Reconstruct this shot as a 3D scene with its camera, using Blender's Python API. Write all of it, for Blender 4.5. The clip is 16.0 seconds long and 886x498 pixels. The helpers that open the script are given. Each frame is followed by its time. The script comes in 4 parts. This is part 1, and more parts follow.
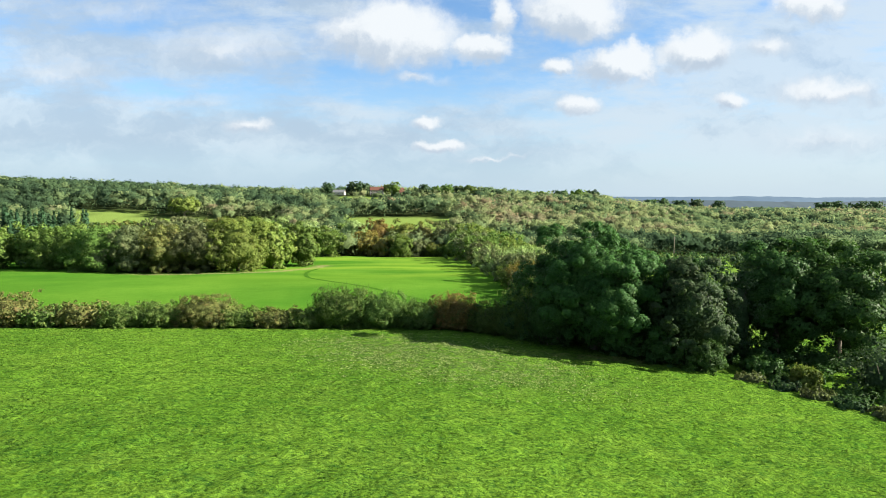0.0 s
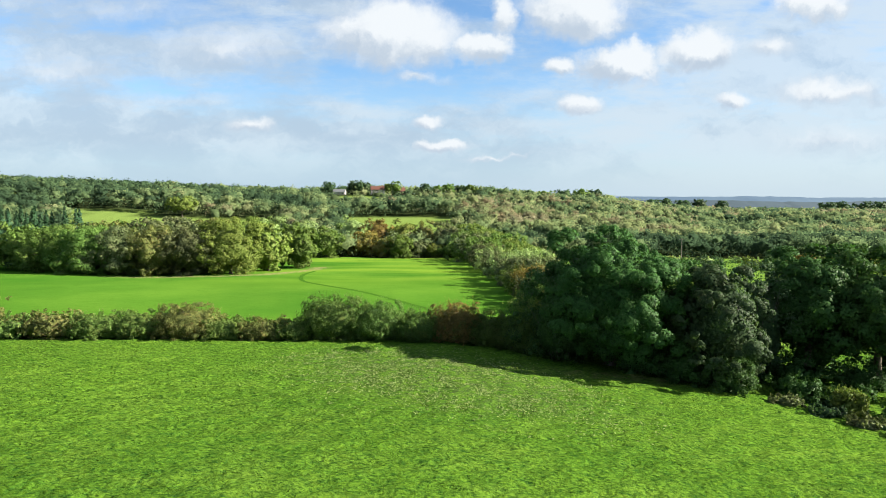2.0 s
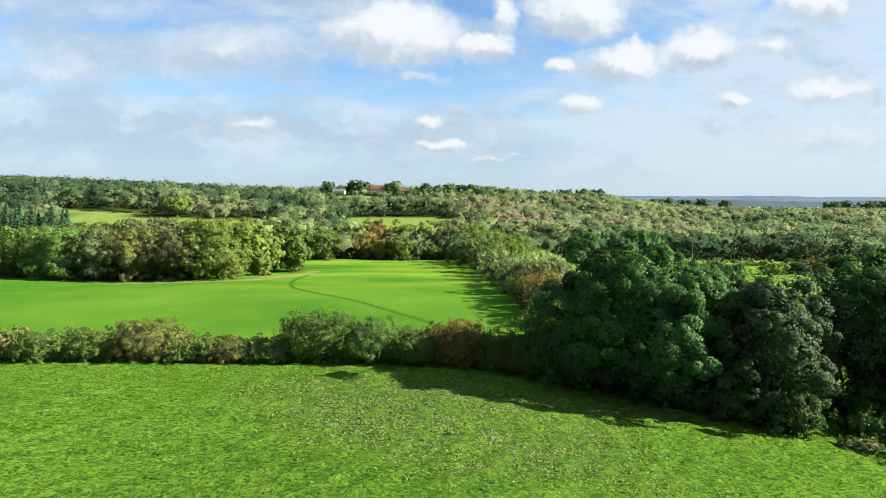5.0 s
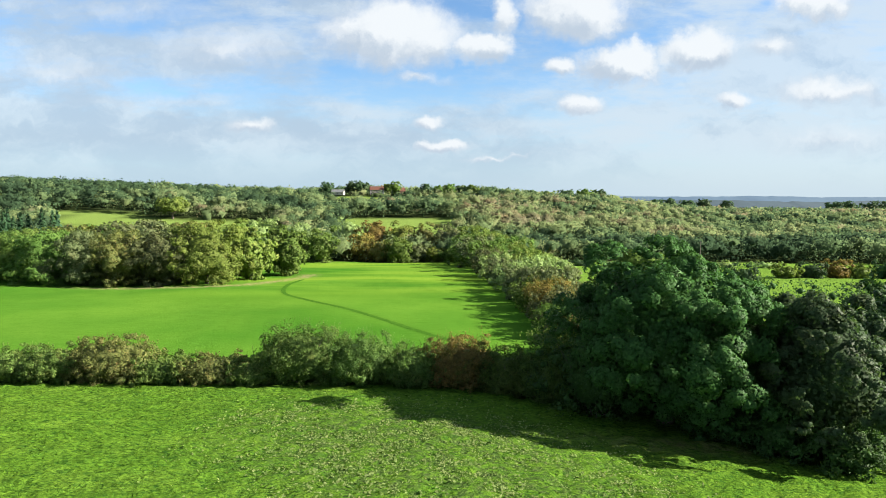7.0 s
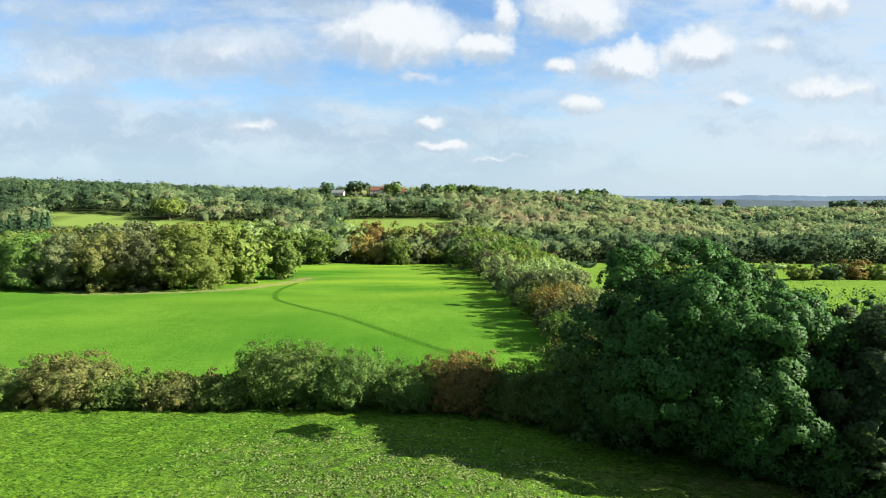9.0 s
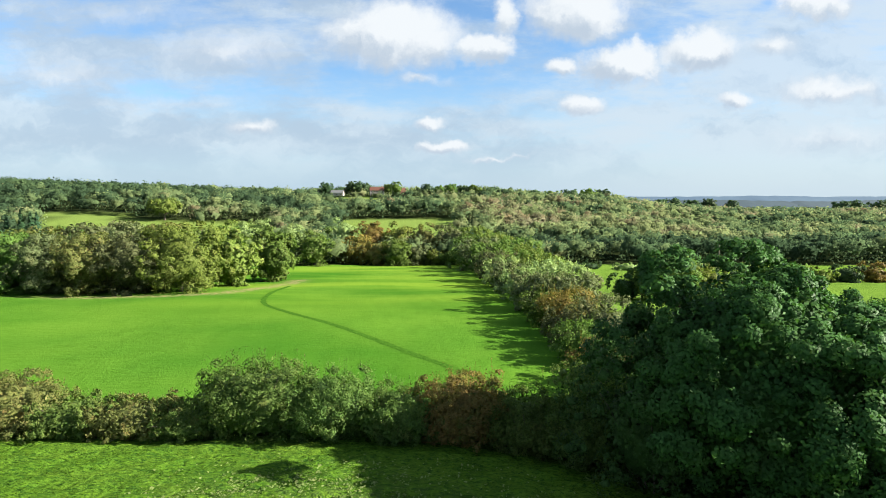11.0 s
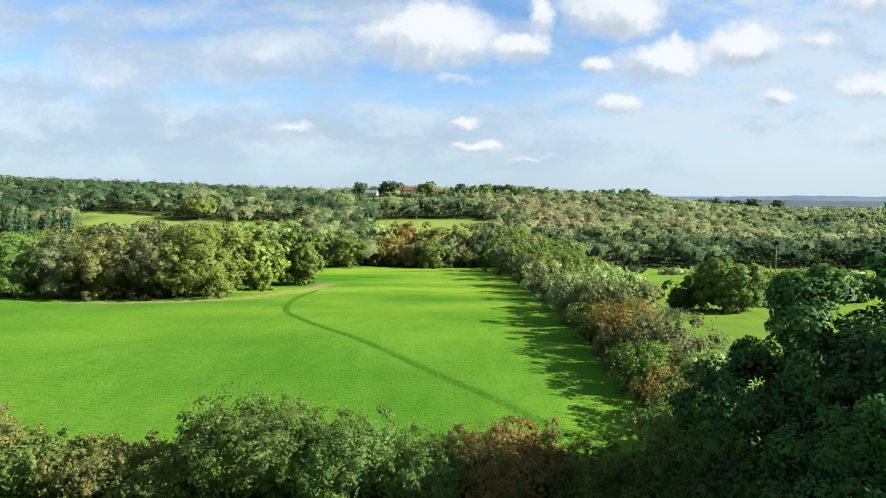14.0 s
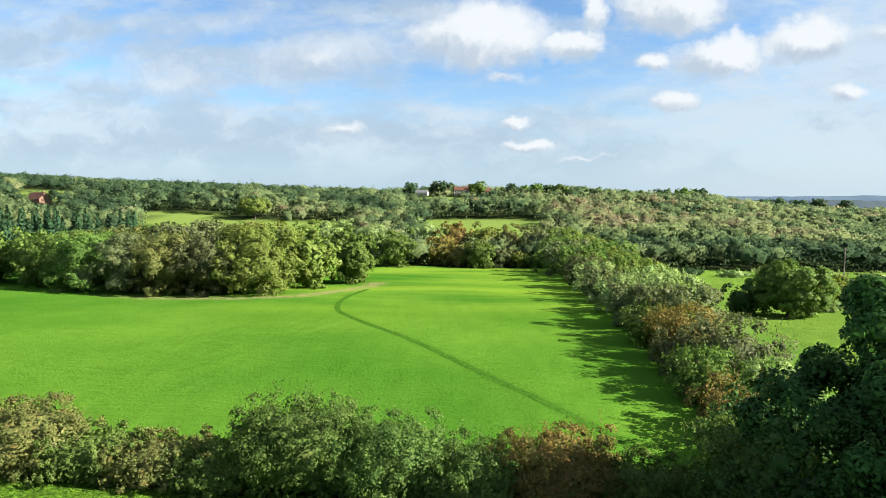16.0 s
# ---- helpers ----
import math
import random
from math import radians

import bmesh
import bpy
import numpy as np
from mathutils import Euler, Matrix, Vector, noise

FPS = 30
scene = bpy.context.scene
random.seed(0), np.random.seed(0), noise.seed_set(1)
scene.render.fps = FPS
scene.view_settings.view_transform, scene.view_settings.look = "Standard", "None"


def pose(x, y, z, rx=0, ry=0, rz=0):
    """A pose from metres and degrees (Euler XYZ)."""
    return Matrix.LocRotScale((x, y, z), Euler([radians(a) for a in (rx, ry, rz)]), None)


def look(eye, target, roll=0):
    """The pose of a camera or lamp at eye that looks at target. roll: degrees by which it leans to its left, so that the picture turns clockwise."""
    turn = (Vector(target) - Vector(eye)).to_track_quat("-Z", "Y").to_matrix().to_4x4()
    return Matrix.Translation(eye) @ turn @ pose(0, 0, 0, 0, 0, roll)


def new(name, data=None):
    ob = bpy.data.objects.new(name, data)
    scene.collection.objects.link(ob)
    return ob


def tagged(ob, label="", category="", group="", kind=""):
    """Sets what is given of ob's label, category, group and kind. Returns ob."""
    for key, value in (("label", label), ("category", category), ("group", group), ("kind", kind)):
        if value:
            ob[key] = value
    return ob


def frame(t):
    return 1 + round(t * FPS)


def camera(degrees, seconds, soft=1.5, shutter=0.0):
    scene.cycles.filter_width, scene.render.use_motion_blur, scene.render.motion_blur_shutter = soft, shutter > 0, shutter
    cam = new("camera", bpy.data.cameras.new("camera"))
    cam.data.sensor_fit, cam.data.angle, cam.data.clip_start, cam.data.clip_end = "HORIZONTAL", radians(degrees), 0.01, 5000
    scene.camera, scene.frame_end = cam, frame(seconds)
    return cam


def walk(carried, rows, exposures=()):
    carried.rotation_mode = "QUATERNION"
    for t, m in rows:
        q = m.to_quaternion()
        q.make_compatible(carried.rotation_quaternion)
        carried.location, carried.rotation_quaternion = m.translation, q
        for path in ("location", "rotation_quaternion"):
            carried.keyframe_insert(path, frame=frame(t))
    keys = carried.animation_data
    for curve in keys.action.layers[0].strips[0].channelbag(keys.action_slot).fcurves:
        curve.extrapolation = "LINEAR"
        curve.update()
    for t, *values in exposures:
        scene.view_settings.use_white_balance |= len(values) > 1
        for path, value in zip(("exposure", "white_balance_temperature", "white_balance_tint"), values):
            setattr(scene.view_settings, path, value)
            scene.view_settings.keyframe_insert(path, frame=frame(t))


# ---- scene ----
cam = camera(71.5, 16.0, 0.6)
PATH = [
    (0, (-0.67, -0.292, 17.255), (-0.667, 1.701, 17.086), 0.1),
    (0.5, (-0.721, 1.36, 17.296), (-0.719, 3.353, 17.126), 0.3),
    (1, (-0.717, 3.013, 17.339), (-0.716, 5.006, 17.17), 0.3),
    (1.5, (-0.677, 4.629, 17.378), (-0.677, 6.622, 17.208), 0.3),
    (2, (-0.598, 6.228, 17.426), (-0.599, 8.221, 17.255), 0.2),
    (2.5, (-0.524, 7.872, 17.439), (-0.526, 9.865, 17.267), 0.2),
    (3, (-0.542, 9.529, 17.457), (-0.545, 11.521, 17.285), 0.2),
    (3.5, (-0.567, 11.192, 17.465), (-0.57, 13.185, 17.292), 0.1),
    (4, (-0.581, 12.857, 17.468), (-0.584, 14.85, 17.295), 0.2),
    (6.5, (-0.457, 21.423, 17.499), (-0.462, 23.416, 17.329), 0.1),
    (7, (-0.528, 23.169, 17.537), (-0.532, 25.161, 17.367), 0.1),
    (7.5, (-0.545, 24.833, 17.531), (-0.55, 26.826, 17.361), 0.0),
    (8, (-0.506, 26.447, 17.511), (-0.513, 28.44, 17.341), -0.0),
    (8.5, (-0.474, 28.196, 17.458), (-0.482, 30.188, 17.288), -0.1),
    (9, (-0.404, 30.08, 17.325), (-0.412, 32.073, 17.156), -0.1),
    (11.5, (-0.191, 39.341, 16.787), (-0.201, 41.334, 16.62), -0.1),
    (12, (-0.205, 41.143, 16.79), (-0.215, 43.136, 16.621), -0.1),
    (12.5, (-0.323, 42.796, 16.796), (-0.346, 44.789, 16.627), -0.1),
    (13, (-0.471, 44.342, 16.79), (-0.52, 46.334, 16.622), -0.1),
    (13.5, (-0.581, 45.81, 16.76), (-0.664, 47.801, 16.591), -0.1),
    (14, (-0.691, 46.98, 16.768), (-0.811, 48.969, 16.601), -0.1),
    (14.5, (-0.79, 47.552, 16.748), (-0.951, 49.538, 16.581), -0.1),
    (15, (-0.821, 47.656, 16.695), (-1.02, 49.639, 16.529), -0.2),
    (15.5, (-0.789, 47.631, 16.691), (-1.027, 49.61, 16.525), -0.2),
    (16, (-0.764, 47.56, 16.696), (-1.045, 49.533, 16.529), -0.1),
]
walk(cam, [(t, look(eye, target, roll)) for t, eye, target, roll in PATH], exposures=[(0.0, 2.4), (16.0, 2.4)])

# ---- light ----
SUN_AZ, SUN_EL = 95.0, 29.5          # degrees clockwise from +y, degrees above the horizon
sun_dir = Vector((math.sin(radians(SUN_AZ)) * math.cos(radians(SUN_EL)),
                  math.cos(radians(SUN_AZ)) * math.cos(radians(SUN_EL)), math.sin(radians(SUN_EL))))
sun_data = bpy.data.lights.new("sun", "SUN")
sun_data.energy, sun_data.angle, sun_data.color = 3.9, radians(0.6), (1.0, 0.93, 0.80)
sun_ob = new("sun", sun_data)
sun_ob.matrix_world = look(sun_dir * 200, (0, 0, 0))

# cumulus: bearing and height over the horizon (tangents), half width, half height, thickness
CLOUDS = [
    (-0.085, 0.257, 0.115, 0.055, 1.0), (0.062, 0.236, 0.055, 0.028, 1.0), (0.210, 0.296, 0.090, 0.050, 1.0),
    (0.095, 0.285, 0.022, 0.034, .8), (0.186, 0.206, 0.028, 0.015, .9), (0.279, 0.212, 0.066, 0.033, 1.0),
    (0.405, 0.230, 0.075, 0.032, .95), (0.518, 0.238, 0.045, 0.016, .5), (0.608, 0.174, 0.095, 0.026, .6),
    (0.218, 0.146, 0.036, 0.017, .95), (0.462, 0.153, 0.030, 0.014, .9), (0.580, 0.300, 0.060, 0.024, .9),
    (-0.330, 0.232, 0.150, 0.045, .36), (-0.610, 0.200, 0.140, 0.034, .30), (-0.310, 0.112, 0.042, 0.013, .6),
    (-0.500, 0.290, 0.220, 0.030, .24), (-0.450, 0.150, 0.200, 0.020, .22), (0.620, 0.090, 0.130, 0.030, .30),
    (-0.026, 0.117, 0.026, 0.012, .8), (-0.004, 0.080, 0.045, 0.010, .9), (0.082, 0.064, 0.060, 0.007, .4),
    (-0.045, 0.190, 0.058, 0.016, .4)]


def build_sky():
    world = bpy.data.worlds.new("sky")
    scene.world = world
    world.use_nodes = True
    nt = world.node_tree
    nt.nodes.clear()
    N, L = nt.nodes.new, nt.links.new

    def vec(op, a, b=None, c=None):
        n = N("ShaderNodeVectorMath")
        n.operation = op
        for i, v in enumerate((a, b, c)):
            if v is None:
                continue
            if isinstance(v, (tuple, list)):
                n.inputs[i].default_value = v
            else:
                L(v, n.inputs[i])
        return n.outputs["Value"] if op in ("LENGTH", "DOT_PRODUCT") else n.outputs["Vector"]

    def num(op, a, b=None, clamp=False):
        n = N("ShaderNodeMath")
        n.operation, n.use_clamp = op, clamp
        for i, v in enumerate((a, b)):
            if v is None:
                continue
            if isinstance(v, (int, float)):
                n.inputs[i].default_value = v
            else:
                L(v, n.inputs[i])
        return n.outputs[0]

    def ramp(v, lo, hi, smooth=True):
        n = N("ShaderNodeMapRange")
        n.interpolation_type = "SMOOTHSTEP" if smooth else "LINEAR"
        n.inputs["From Min"].default_value, n.inputs["From Max"].default_value = lo, hi
        L(v, n.inputs["Value"])
        return n.outputs["Result"]

    def fuzz(v, scale, detail, rough=0.55):
        n = N("ShaderNodeTexNoise")
        n.inputs["Scale"].default_value, n.inputs["Detail"].default_value = scale, detail
        n.inputs["Roughness"].default_value = rough
        L(v, n.inputs["Vector"])
        return n

    def blend(f, a, b):
        n = N("ShaderNodeMix")
        n.data_type = "RGBA"
        if isinstance(f, (int, float)):
            n.inputs[0].default_value = f
        else:
            L(f, n.inputs[0])
        for s, v in ((6, a), (7, b)):
            if isinstance(v, tuple):
                n.inputs[s].default_value = v
            else:
                L(v, n.inputs[s])
        return n.outputs[2]

    tc = N("ShaderNodeTexCoord").outputs["Generated"]
    sep = N("ShaderNodeSeparateXYZ")
    L(tc, sep.inputs[0])
    ahead = num("MAXIMUM", num("ABSOLUTE", sep.outputs[1]), 0.12)
    a = num("DIVIDE", sep.outputs[0], ahead)
    e = num("DIVIDE", sep.outputs[2], ahead)
    comb = N("ShaderNodeCombineXYZ")
    L(a, comb.inputs[0]); L(e, comb.inputs[1]); L(num("SIGN", sep.outputs[1]), comb.inputs[2])
    flat = comb.outputs[0]
    # ragged edges: wide bends for the large clouds, small ones for the small
    n1 = fuzz(flat, 11.0, 7.0, 0.6)
    n1b = fuzz(flat, 34.0, 5.0, 0.6)
    bend = vec("SUBTRACT", n1.outputs["Color"], (0.5, 0.5, 0.5))
    curl = vec("SUBTRACT", n1b.outputs["Color"], (0.5, 0.5, 0.5))
    warp = vec("MULTIPLY_ADD", curl, (0.040, 0.030, 0.0), vec("MULTIPLY_ADD", bend, (0.10, 0.065, 0.0), flat))
    warp_small = vec("MULTIPLY_ADD", curl, (0.034, 0.024, 0.0), vec("MULTIPLY_ADD", bend, (0.022, 0.012, 0.0), flat))
    best = lift = None
    for ca, ce, ra, re, thick in CLOUDS:
        q = vec("MULTIPLY", vec("SUBTRACT", warp if ra > 0.05 else warp_small, (ca, ce, 1.0)), (1 / ra, 1 / re, 0.3))
        d = num("MULTIPLY", num("SUBTRACT", 1.25, vec("LENGTH", q)), thick)
        up = num("MULTIPLY", num("MAXIMUM", d, 0.0), vec("DOT_PRODUCT", q, (0.35, 1.0, 0.0)))
        lift = up if lift is None else num("ADD", lift, up)
        best = d if best is None else num("MAXIMUM", best, d)
    puffs = ramp(best, 0.0, 0.62)
    # thin veil and streaks, more of it low down and to the west
    strk = vec("MULTIPLY", flat, (1.0, 3.6, 1.0))
    n2 = fuzz(strk, 3.6, 9.0, 0.62)
    n3 = fuzz(strk, 9.0, 6.0, 0.6)
    west = ramp(a, 0.25, -0.65)
    v = num("ADD", num("MULTIPLY", n2.outputs["Fac"], 0.75), num("MULTIPLY", n3.outputs["Fac"], 0.25))
    v = num("ADD", v, num("MULTIPLY", west, 0.10))
    v = num("ADD", v, num("MULTIPLY", ramp(e, 0.22, 0.02), 0.12))
    v = num("ADD", v, num("MULTIPLY", ramp(a, 0.15, 0.60), 0.13))
    veil = num("MULTIPLY", num("MULTIPLY", ramp(v, 0.42, 0.66), 0.85), ramp(e, 0.0, 0.10))
    # clear air
    sky = N("ShaderNodeTexSky")
    sky.sky_type, sky.sun_disc = "NISHITA", False
    sky.sun_elevation, sky.sun_rotation = radians(SUN_EL), radians(SUN_AZ)
    sky.air_density, sky.dust_density, sky.ozone_density = 1.0, 0.25, 2.6
    tone = N("ShaderNodeMix")
    tone.data_type, tone.blend_type = "RGBA", "MULTIPLY"
    tone.inputs[0].default_value = 1.0
    L(sky.outputs[0], tone.inputs[6])
    tone.inputs[7].default_value = (0.56, 0.667, 0.743, 1)
    air = tone.outputs[2]
    low_air = blend(ramp(a, -0.15, 0.5), HORIZON, HORIZON_SUN)
    haze = blend(ramp(e, 0.22, -0.02), air, low_air)
    n5 = fuzz(vec("MULTIPLY", warp, (1.0, 2.4, 1.0)), 6.5, 8.0, 0.6)
    sheet = blend(ramp(num("ADD", n5.outputs["Fac"], num("MULTIPLY", ramp(a, 0.0, 0.6), 0.16)), 0.38, 0.66), VEIL, WISP)
    thin = blend(veil, haze, sheet)
    n4 = fuzz(warp, 22.0, 5.0)
    body = blend(ramp(num("ADD", num("ADD", num("MULTIPLY", best, 0.35), num("MULTIPLY", lift, 0.9)), num("MULTIPLY", n4.outputs["Fac"], 1.1)), 0.30, 0.95), SHADE, BRIGHT)
    full = blend(puffs, thin, body)
    bg = N("ShaderNodeBackground")
    bg.inputs["Strength"].default_value = SKY
    L(full, bg.inputs["Color"])
    out = N("ShaderNodeOutputWorld")
    L(bg.outputs[0], out.inputs[0])


SKY = 0.05
HORIZON = (1.90, 2.50, 3.02, 1)
HORIZON_SUN = (2.36, 2.86, 3.22, 1)
VEIL = (1.857, 2.335, 2.843, 1)
WISP = (2.615, 3.032, 3.373, 1)
SHADE = (2.047, 2.426, 2.880, 1)
BRIGHT = (3.411, 3.601, 3.752, 1)
build_sky()


# ---- materials ----
class Mat:
    """A small wrapper round a node material."""

    def __init__(self, name):
        self.m = bpy.data.materials.new(name)
        self.m.use_nodes = True
        self.nt = self.m.node_tree
        self.nt.nodes.clear()
        self.out = self.nt.nodes.new("ShaderNodeOutputMaterial")

    def n(self, kind, **props):
        node = self.nt.nodes.new(kind)
        for key, value in props.items():
            if key == "operation":
                node.operation = value
            elif key == "data_type":
                node.data_type = value
            elif key == "blend_type":
                node.blend_type = value
        return node

    def link(self, a, b):
        self.nt.links.new(a, b)

    def put(self, socket, v):
        if isinstance(v, (int, float, tuple)):
            socket.default_value = v
        else:
            self.link(v, socket)

    def math(self, op, a, b=0.0, clamp=False):
        n = self.n("ShaderNodeMath", operation=op)
        n.use_clamp = clamp
        self.put(n.inputs[0], a); self.put(n.inputs[1], b)
        return n.outputs[0]

    def noise(self, vector, scale, detail=4.0, rough=0.55):
        n = self.n("ShaderNodeTexNoise")
        n.inputs["Scale"].default_value, n.inputs["Detail"].default_value = scale, detail
        n.inputs["Roughness"].default_value = rough
        self.link(vector, n.inputs["Vector"])
        return n.outputs["Fac"]

    def range(self, v, lo, hi, a=0.0, b=1.0):
        n = self.n("ShaderNodeMapRange")
        for k, x in (("From Min", lo), ("From Max", hi), ("To Min", a), ("To Max", b)):
            n.inputs[k].default_value = x
        self.link(v, n.inputs["Value"])
        return n.outputs["Result"]

    def mix(self, f, a, b, how="MIX"):
        n = self.n("ShaderNodeMix", data_type="RGBA", blend_type=how)
        self.put(n.inputs[0], f); self.put(n.inputs[6], a); self.put(n.inputs[7], b)
        return n.outputs[2]

    def pos(self, mult=(1, 1, 1)):
        g = self.n("ShaderNodeNewGeometry")
        v = self.n("ShaderNodeVectorMath", operation="MULTIPLY")
        self.link(g.outputs["Position"], v.inputs[0])
        v.inputs[1].default_value = mult
        return v.outputs[0]

    def attr(self, name):
        n = self.n("ShaderNodeAttribute")
        n.attribute_name = name
        return n.outputs["Fac"]

    def surface(self, colour, rough=0.8, spec=0.3, bump=None, strength=0.3, dist=0.1):
        p = self.n("ShaderNodeBsdfPrincipled")
        self.put(p.inputs["Base Color"], colour)
        self.put(p.inputs["Roughness"], rough)
        p.inputs["Specular IOR Level"].default_value = spec
        if bump is not None:
            b = self.n("ShaderNodeBump")
            b.inputs["Strength"].default_value, b.inputs["Distance"].default_value = strength, dist
            self.link(bump, b.inputs["Height"])
            self.link(b.outputs[0], p.inputs["Normal"])
        self.link(p.outputs[0], self.out.inputs[0])
        return p


def c4(c):
    return (c[0], c[1], c[2], 1.0)


def leaf_material(name, dark, light, tint=None, tint_amount=0.0, through_light=0.34, patch=0.25, grain=4.0):
    """Leaves: each spray its own tone, whole plants shifted by chance, patches of turning leaves."""
    k = Mat(name)
    g = k.n("ShaderNodeNewGeometry")
    rnd = g.outputs["Random Per Island"]
    info = k.n("ShaderNodeObjectInfo").outputs["Random"]
    p = k.pos()
    big = k.range(k.noise(p, patch, 2.0), 0.35, 0.65)
    lump = k.range(k.noise(p, patch * 6.0, 2.0), 0.35, 0.65)
    col = k.mix(k.math("ADD", k.math("MULTIPLY", rnd, 0.34), k.math("ADD", k.math("MULTIPLY", big, 0.33), k.math("MULTIPLY", lump, 0.33))), c4(dark), c4(light))
    if tint:
        where = k.math("MULTIPLY", k.range(k.noise(p, patch * 2.3, 3.0), 0.5, 0.68), tint_amount, True)
        col = k.mix(k.math("MULTIPLY", where, k.range(rnd, 0.1, 0.7)), col, c4(tint))
    h = k.n("ShaderNodeHueSaturation")
    k.put(h.inputs["Hue"], k.range(info, 0.0, 1.0, 0.485, 0.512))
    leafy = k.noise(p, grain, 4.0, 0.7)
    k.put(h.inputs["Value"], k.math("MULTIPLY", k.range(info, 0.0, 1.0, 0.85, 1.15), k.range(leafy, 0.34, 0.66, 0.62, 1.38)))
    k.link(col, h.inputs["Color"])
    col = h.outputs[0]
    d = k.n("ShaderNodeBsdfPrincipled")
    k.link(col, d.inputs["Base Color"])
    d.inputs["Roughness"].default_value = 0.48
    d.inputs["Specular IOR Level"].default_value = 0.05
    tr = k.n("ShaderNodeBsdfTranslucent")
    k.link(k.mix(1.0, col, (1.02, 1.18, 0.65, 1), "MULTIPLY"), tr.inputs["Color"])
    m = k.n("ShaderNodeMixShader")
    m.inputs[0].default_value = through_light
    k.link(d.outputs[0], m.inputs[1]); k.link(tr.outputs[0], m.inputs[2])
    k.link(m.outputs[0], k.out.inputs[0])
    return k.m


def woods_material(name):
    """Canopy whose crowns differ: the tone of each crown runs from dark green over olive and pale green to brown."""
    k = Mat(name)
    rnd = k.n("ShaderNodeNewGeometry").outputs["Random Per Island"]
    r = k.n("ShaderNodeValToRGB")
    # crown colours greyed and raised so that distance haze is part of them
    stops = ((0.0, (0.044, 0.078, 0.042)), (0.20, (0.074, 0.122, 0.056)), (0.36, (0.122, 0.176, 0.078)), (0.52, (0.176, 0.224, 0.094)),
             (0.66, (0.206, 0.240, 0.108)), (0.78, (0.196, 0.204, 0.112)), (0.90, (0.214, 0.176, 0.100)), (1.0, (0.240, 0.228, 0.140)))
    for i, (at_, c) in enumerate(stops):
        el = r.color_ramp.elements[i] if i < 2 else r.color_ramp.elements.new(at_)
        el.position, el.color = at_, c4(c)
    k.link(k.attr("tone"), r.inputs[0])
    h = k.n("ShaderNodeHueSaturation")
    p = k.pos()
    leafy = k.noise(p, 0.75, 5.0, 0.72)
    twig = k.noise(k.pos((1, 1, 0.45)), 1.9, 3.0, 0.7)
    k.put(h.inputs["Value"], k.math("MULTIPLY", k.range(rnd, 0.0, 1.0, 0.90, 1.10), k.math("MULTIPLY", k.range(leafy, 0.32, 0.68, 0.84, 1.16), k.range(twig, 0.32, 0.68, 0.86, 1.14))))
    k.link(r.outputs[0], h.inputs["Color"])
    d = k.n("ShaderNodeBsdfDiffuse")
    bump = k.n("ShaderNodeBump")
    bump.inputs["Strength"].default_value, bump.inputs["Distance"].default_value = 0.4, 0.9
    k.link(k.math("ADD", leafy, k.math("MULTIPLY", twig, 0.35)), bump.inputs["Height"])
    k.link(bump.outputs[0], d.inputs["Normal"])
    k.link(h.outputs[0], d.inputs["Color"])
    tr = k.n("ShaderNodeBsdfTranslucent")
    k.link(h.outputs[0], tr.inputs["Color"])
    m = k.n("ShaderNodeMixShader")
    m.inputs[0].default_value = 0.54
    k.link(d.outputs[0], m.inputs[1]); k.link(tr.outputs[0], m.inputs[2])
    k.link(m.outputs[0], k.out.inputs[0])
    return k.m


def plain_material(name, dark, light, scale=1.5, rough=0.8):
    k = Mat(name)
    f = k.noise(k.pos(), scale, 5.0)
    k.surface(k.mix(k.range(f, 0.3, 0.7), c4(dark), c4(light)), rough, 0.3, f, 0.2, 0.05)
    return k.m


def wood_material(name, dark, light):
    k = Mat(name)
    p = k.pos((6, 6, 1.2))
    f = k.noise(p, 2.0, 6.0)
    k.surface(k.mix(k.range(f, 0.35, 0.65), c4(dark), c4(light)), 0.9, 0.2, f, 0.8, 0.05)
    return k.m


